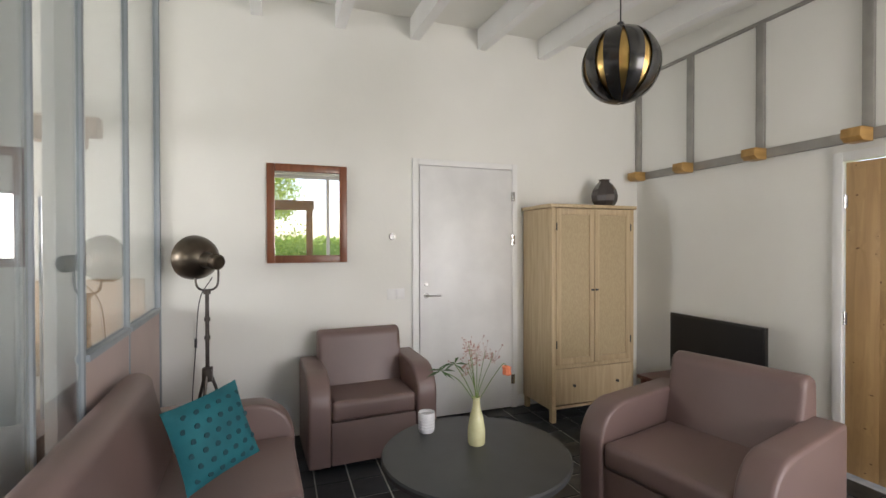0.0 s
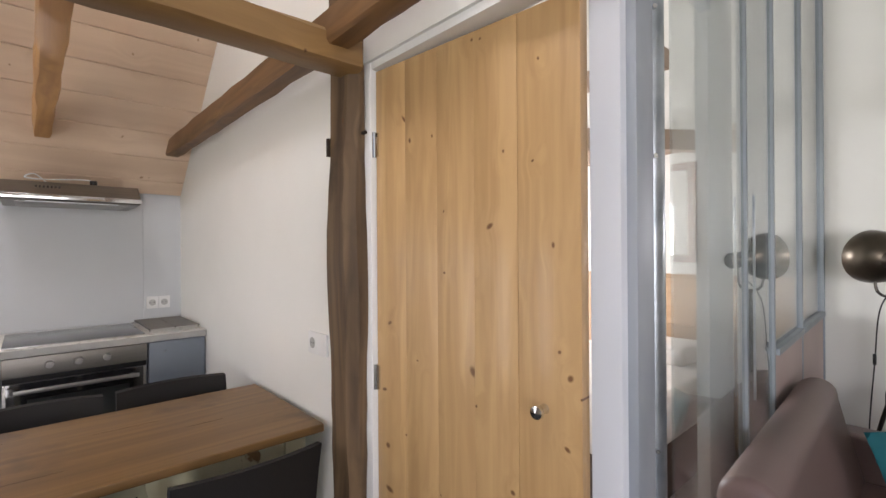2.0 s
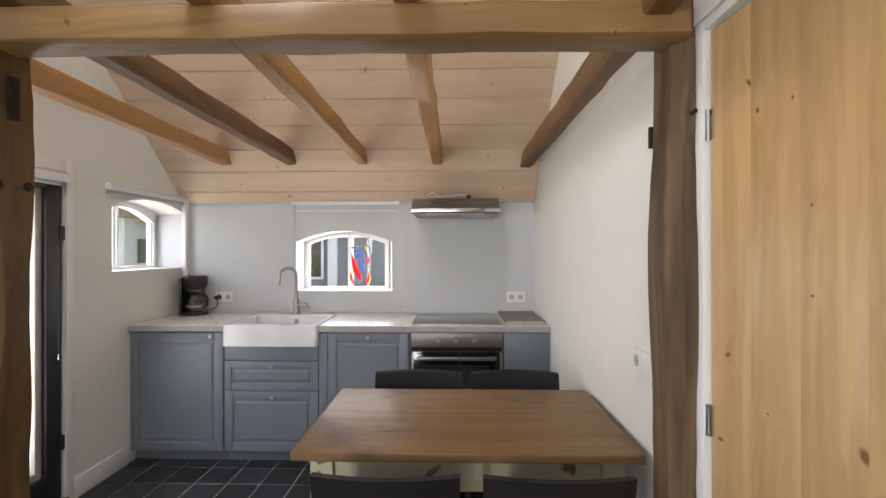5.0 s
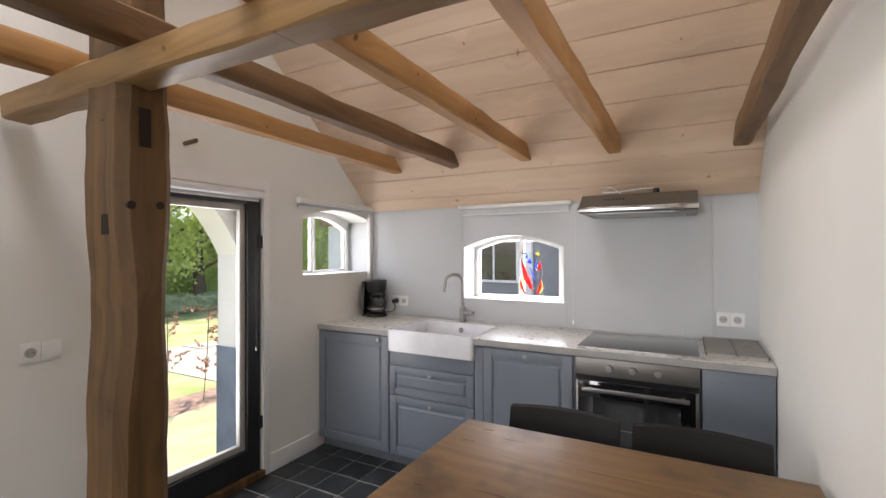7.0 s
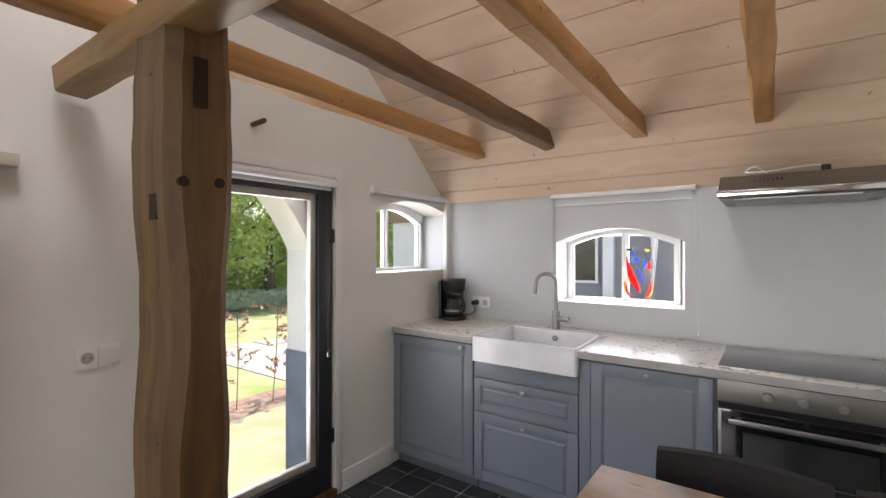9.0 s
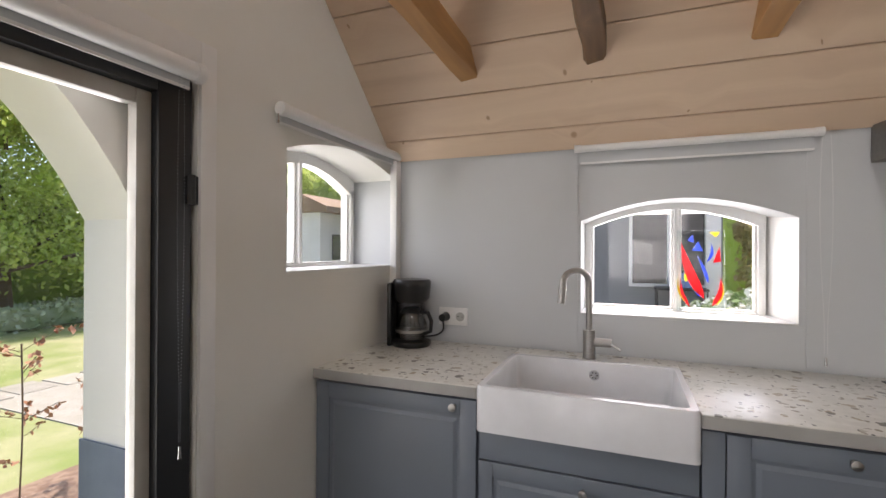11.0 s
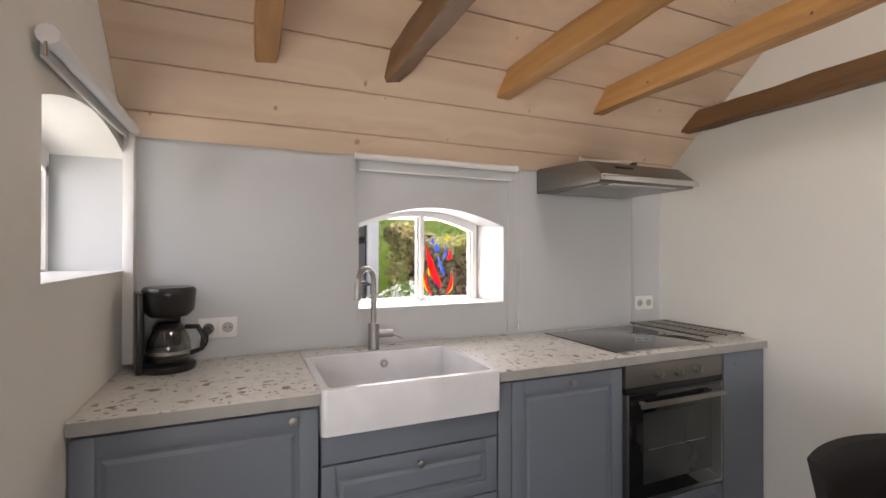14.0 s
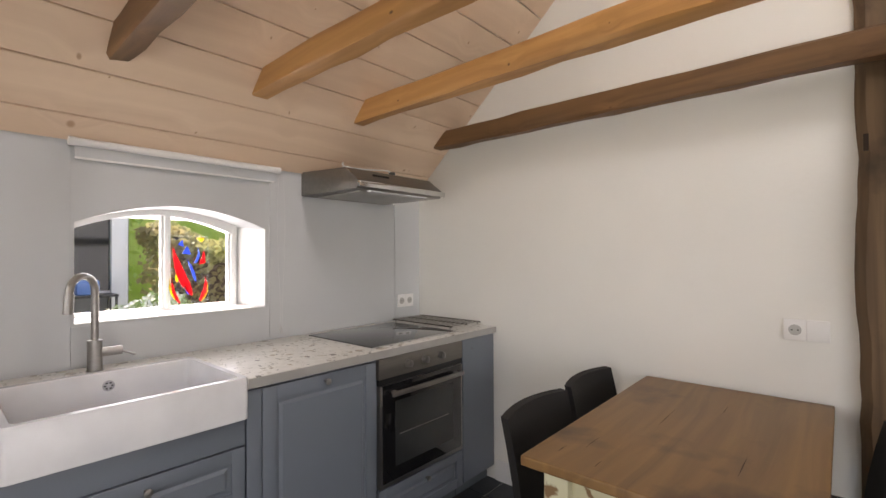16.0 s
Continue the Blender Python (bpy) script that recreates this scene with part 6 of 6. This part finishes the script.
hedge("hedge", "dense dark green shrubs behind the lawn", -18, -2, -14.5, -12.9, 2.6, 3, LEAFD, 9000, (0.15, 0.32))
hedge("far_hedge", "distant green hedge across the field", -14, 16, -30, -28.5, 2.2, 12, LEAFD, 5000, (0.25, 0.5))
hedge("ground_cover", "low pale green ground cover at the lawn's edge", -12, 4, -10.6, -9.6, 0.35, 4, material("pale_leaf", (0.30, 0.38, 0.20), rough=0.6, scale=3, color2=(0.45, 0.50, 0.33)), 6000, (0.08, 0.16))
hedge("clipped_hedge", "clipped green and brown hedge beyond the kitchen window", -8.6, -7.8, 1.05, 8.0, 1.75, 5, LEAFB, 30000, (0.07, 0.13))
hedge("flowering_shrub", "white flowering shrub under the kitchen window", -6.75, -6.05, 0.2, 0.85, 1.0, 6, material("white_blossom", (0.75, 0.76, 0.68), rough=0.8, scale=8, color2=(0.25, 0.36, 0.14), mix_range=(0.45, 0.55)), 2600, (0.04, 0.08))
hedge("garden_bush", "green bushes behind the shed", -17, -15.4, -4, 9, 4.2, 8, LEAF, 9000, (0.15, 0.3))
hedge("garden_bush", "green bushes outside the corner window", -13.0, -9.6, -9.5, -7.0, 3.6, 9, LEAF, 9000, (0.12, 0.24))
structure("yard_paving", bx(-7.5, -4.42, -6.0, 6.0, -0.12, -0.09), STONE)

# shed across the yard
t = thing("shed", "grey boarded shed with white posts and windows", "shed")
sh_x = -8.2
part("wall", bx(sh_x - 2.5, sh_x, -3.6, 0.87, -0.1, 2.5), SHED, t)
part("roof", prism([(sh_x - 2.9, 3.4), (sh_x + 0.45, 2.35), (sh_x + 0.45, 2.45), (sh_x - 2.9, 3.5)], "y", -3.9, 1.0), SHED, t)
for y in (-3.5, -2.35, -1.15, 0.76):
    part("white_post", bx(sh_x + 0.002, sh_x + 0.10, y - 0.08, y + 0.08, -0.1, 2.38, bev=0.01), RENDER, t)
for y in (-2.93, -1.75, 0.30):
    w = part("window", bx(sh_x + 0.001, sh_x + 0.03, y - 0.40, y + 0.40, 0.95, 2.0), BLACKG, t, "dark window with white frame")
    for a in ((y - 0.44, y - 0.40, 0.91, 2.04), (y + 0.40, y + 0.44, 0.91, 2.04), (y - 0.40, y + 0.40, 0.91, 0.95), (y - 0.40, y + 0.40, 2.0, 2.04), (y - 0.015, y + 0.015, 0.95, 2.0)):
        part("window_frame", bx(sh_x + 0.031, sh_x + 0.05, *a), RENDER, w)
# plain blue box put in for the blue shape by the shed
solid("garden_bench", bx(-0.25, 0.25, -0.6, 0.6, 0, 0.45, bev=0.02), material("blue_paint", (0.10, 0.20, 0.42), rough=0.5), "plain blue box put in for a blue shape before the shed", "chest", at=(-7.7, -2.9, -0.09))

# white outbuilding beyond the corner window
t = thing("outbuilding", "small white masonry outbuilding with a brown roof edge", "outbuilding")
part("wall", bx(-11.6, -8.8, -6.0, -5.2, -0.1, 2.02), RENDER, t)
part("roof", prism([(-6.2, 2.0), (-5.0, 2.0), (-5.0, 2.10), (-5.6, 2.35), (-6.2, 2.15)], "x", -11.8, -8.7), material("brown_roof_edge", (0.24, 0.15, 0.08), rough=0.8, scale=6), t)
w = part("window", bx(-9.75, -9.15, -5.199, -5.18, 1.15, 1.62), BLACKG, t, "small window with a white frame")
part("window_frame", bx(-9.47, -9.43, -5.179, -5.165, 1.15, 1.62), RENDER, w)
# things stored against the shed
solid("storage_crate", bx(-0.12, 0.12, -0.10, 0.10, 0, 0.16, bev=0.03), material("blue_plastic", (0.06, 0.16, 0.42), rough=0.4), "blue plastic crate on the shelf before the shed", "crate", at=(-7.95, 0.42, 0.926))
t = thing("shed_shelf", "dark metal shelf before the shed wall", "shelf")
for z in (0.90, 0.55):
    part("board", bx(-8.15, -7.8, 0.14, 0.68, z, z + 0.025), BLACKM, t)
for y in (0.15, 0.65):
    part("upright", bx(-7.83, -7.80, y, y + 0.02, -0.09, 0.8995), BLACKM, t)
    part("upright", bx(-8.14, -8.11, y, y + 0.02, -0.09, 0.8995), BLACKM, t)

# timber porch seen in the mirror
t = thing("porch_post", "brown timber post with a short bracket outside the window", "post", at=(0.50, -3.2, -0.09))
part("shaft", bx(-0.07, 0.07, -0.07, 0.07, 0, 2.3, bev=0.01), BEAMD, t)
part("bracket", bx(-0.75, 0.10, -0.08, 0.08, 2.301, 2.52, bev=0.01), BEAMD, t)

# ---- floor tiles ----
TP, X0, Y0 = 0.2012, -3.403 - 4 * 0.2012, -1.07 - 1 * 0.2
tile_me = {}
joined = bmesh.new()
rnd = random.Random(2)
near = []
for i in range(38):
    for j in range(29):
        x0, y0 = X0 + i * TP, Y0 + j * 0.2
        x1, y1 = x0 + TP - 0.008, y0 + 0.192
        if x1 > EX or x1 < -3.56 and y0 < 1.5 or y1 > LNY + 0.05 or (x0 < -0.95 and y0 > 1.5):
            continue
        x0, x1, y0, y1 = max(x0, KX), min(x1, EX), max(y0, SY), min(y1, LNY)
        near.append((x0, x1, y0, y1))
piece = [c for c in near if (c[0] < -2.3 and c[2] < 0.7) or (-0.1 < c[0] < 2.6 and c[2] > 2.2)][:300]
pset = set(piece)
std = None
for c in near:
    x0, x1, y0, y1 = c
    dz = rnd.uniform(-0.0012, 0.0)
    if c in pset:
        w, d = round(x1 - x0, 3), round(y1 - y0, 3)
        if (w, d) not in tile_me:
            b = bx(0, w, 0, d, -0.008, 0.0, bev=0.003, seg=1)
            tile_me[(w, d)] = finish(b, "tile", TILE, False)
        o = new("tile", tile_me[(w, d)])
        o.location = (x0, y0, dz)
        o.rotation_euler = (rnd.uniform(-0.003, 0.003), rnd.uniform(-0.003, 0.003), 0)
        o.parent = floor
        o["kind"] = "structure"
    else:
        box(joined, x0, x1, y0, y1, -0.008, dz)
part("floor_tiles", joined, TILE, floor, smooth=False, kind="stuff")
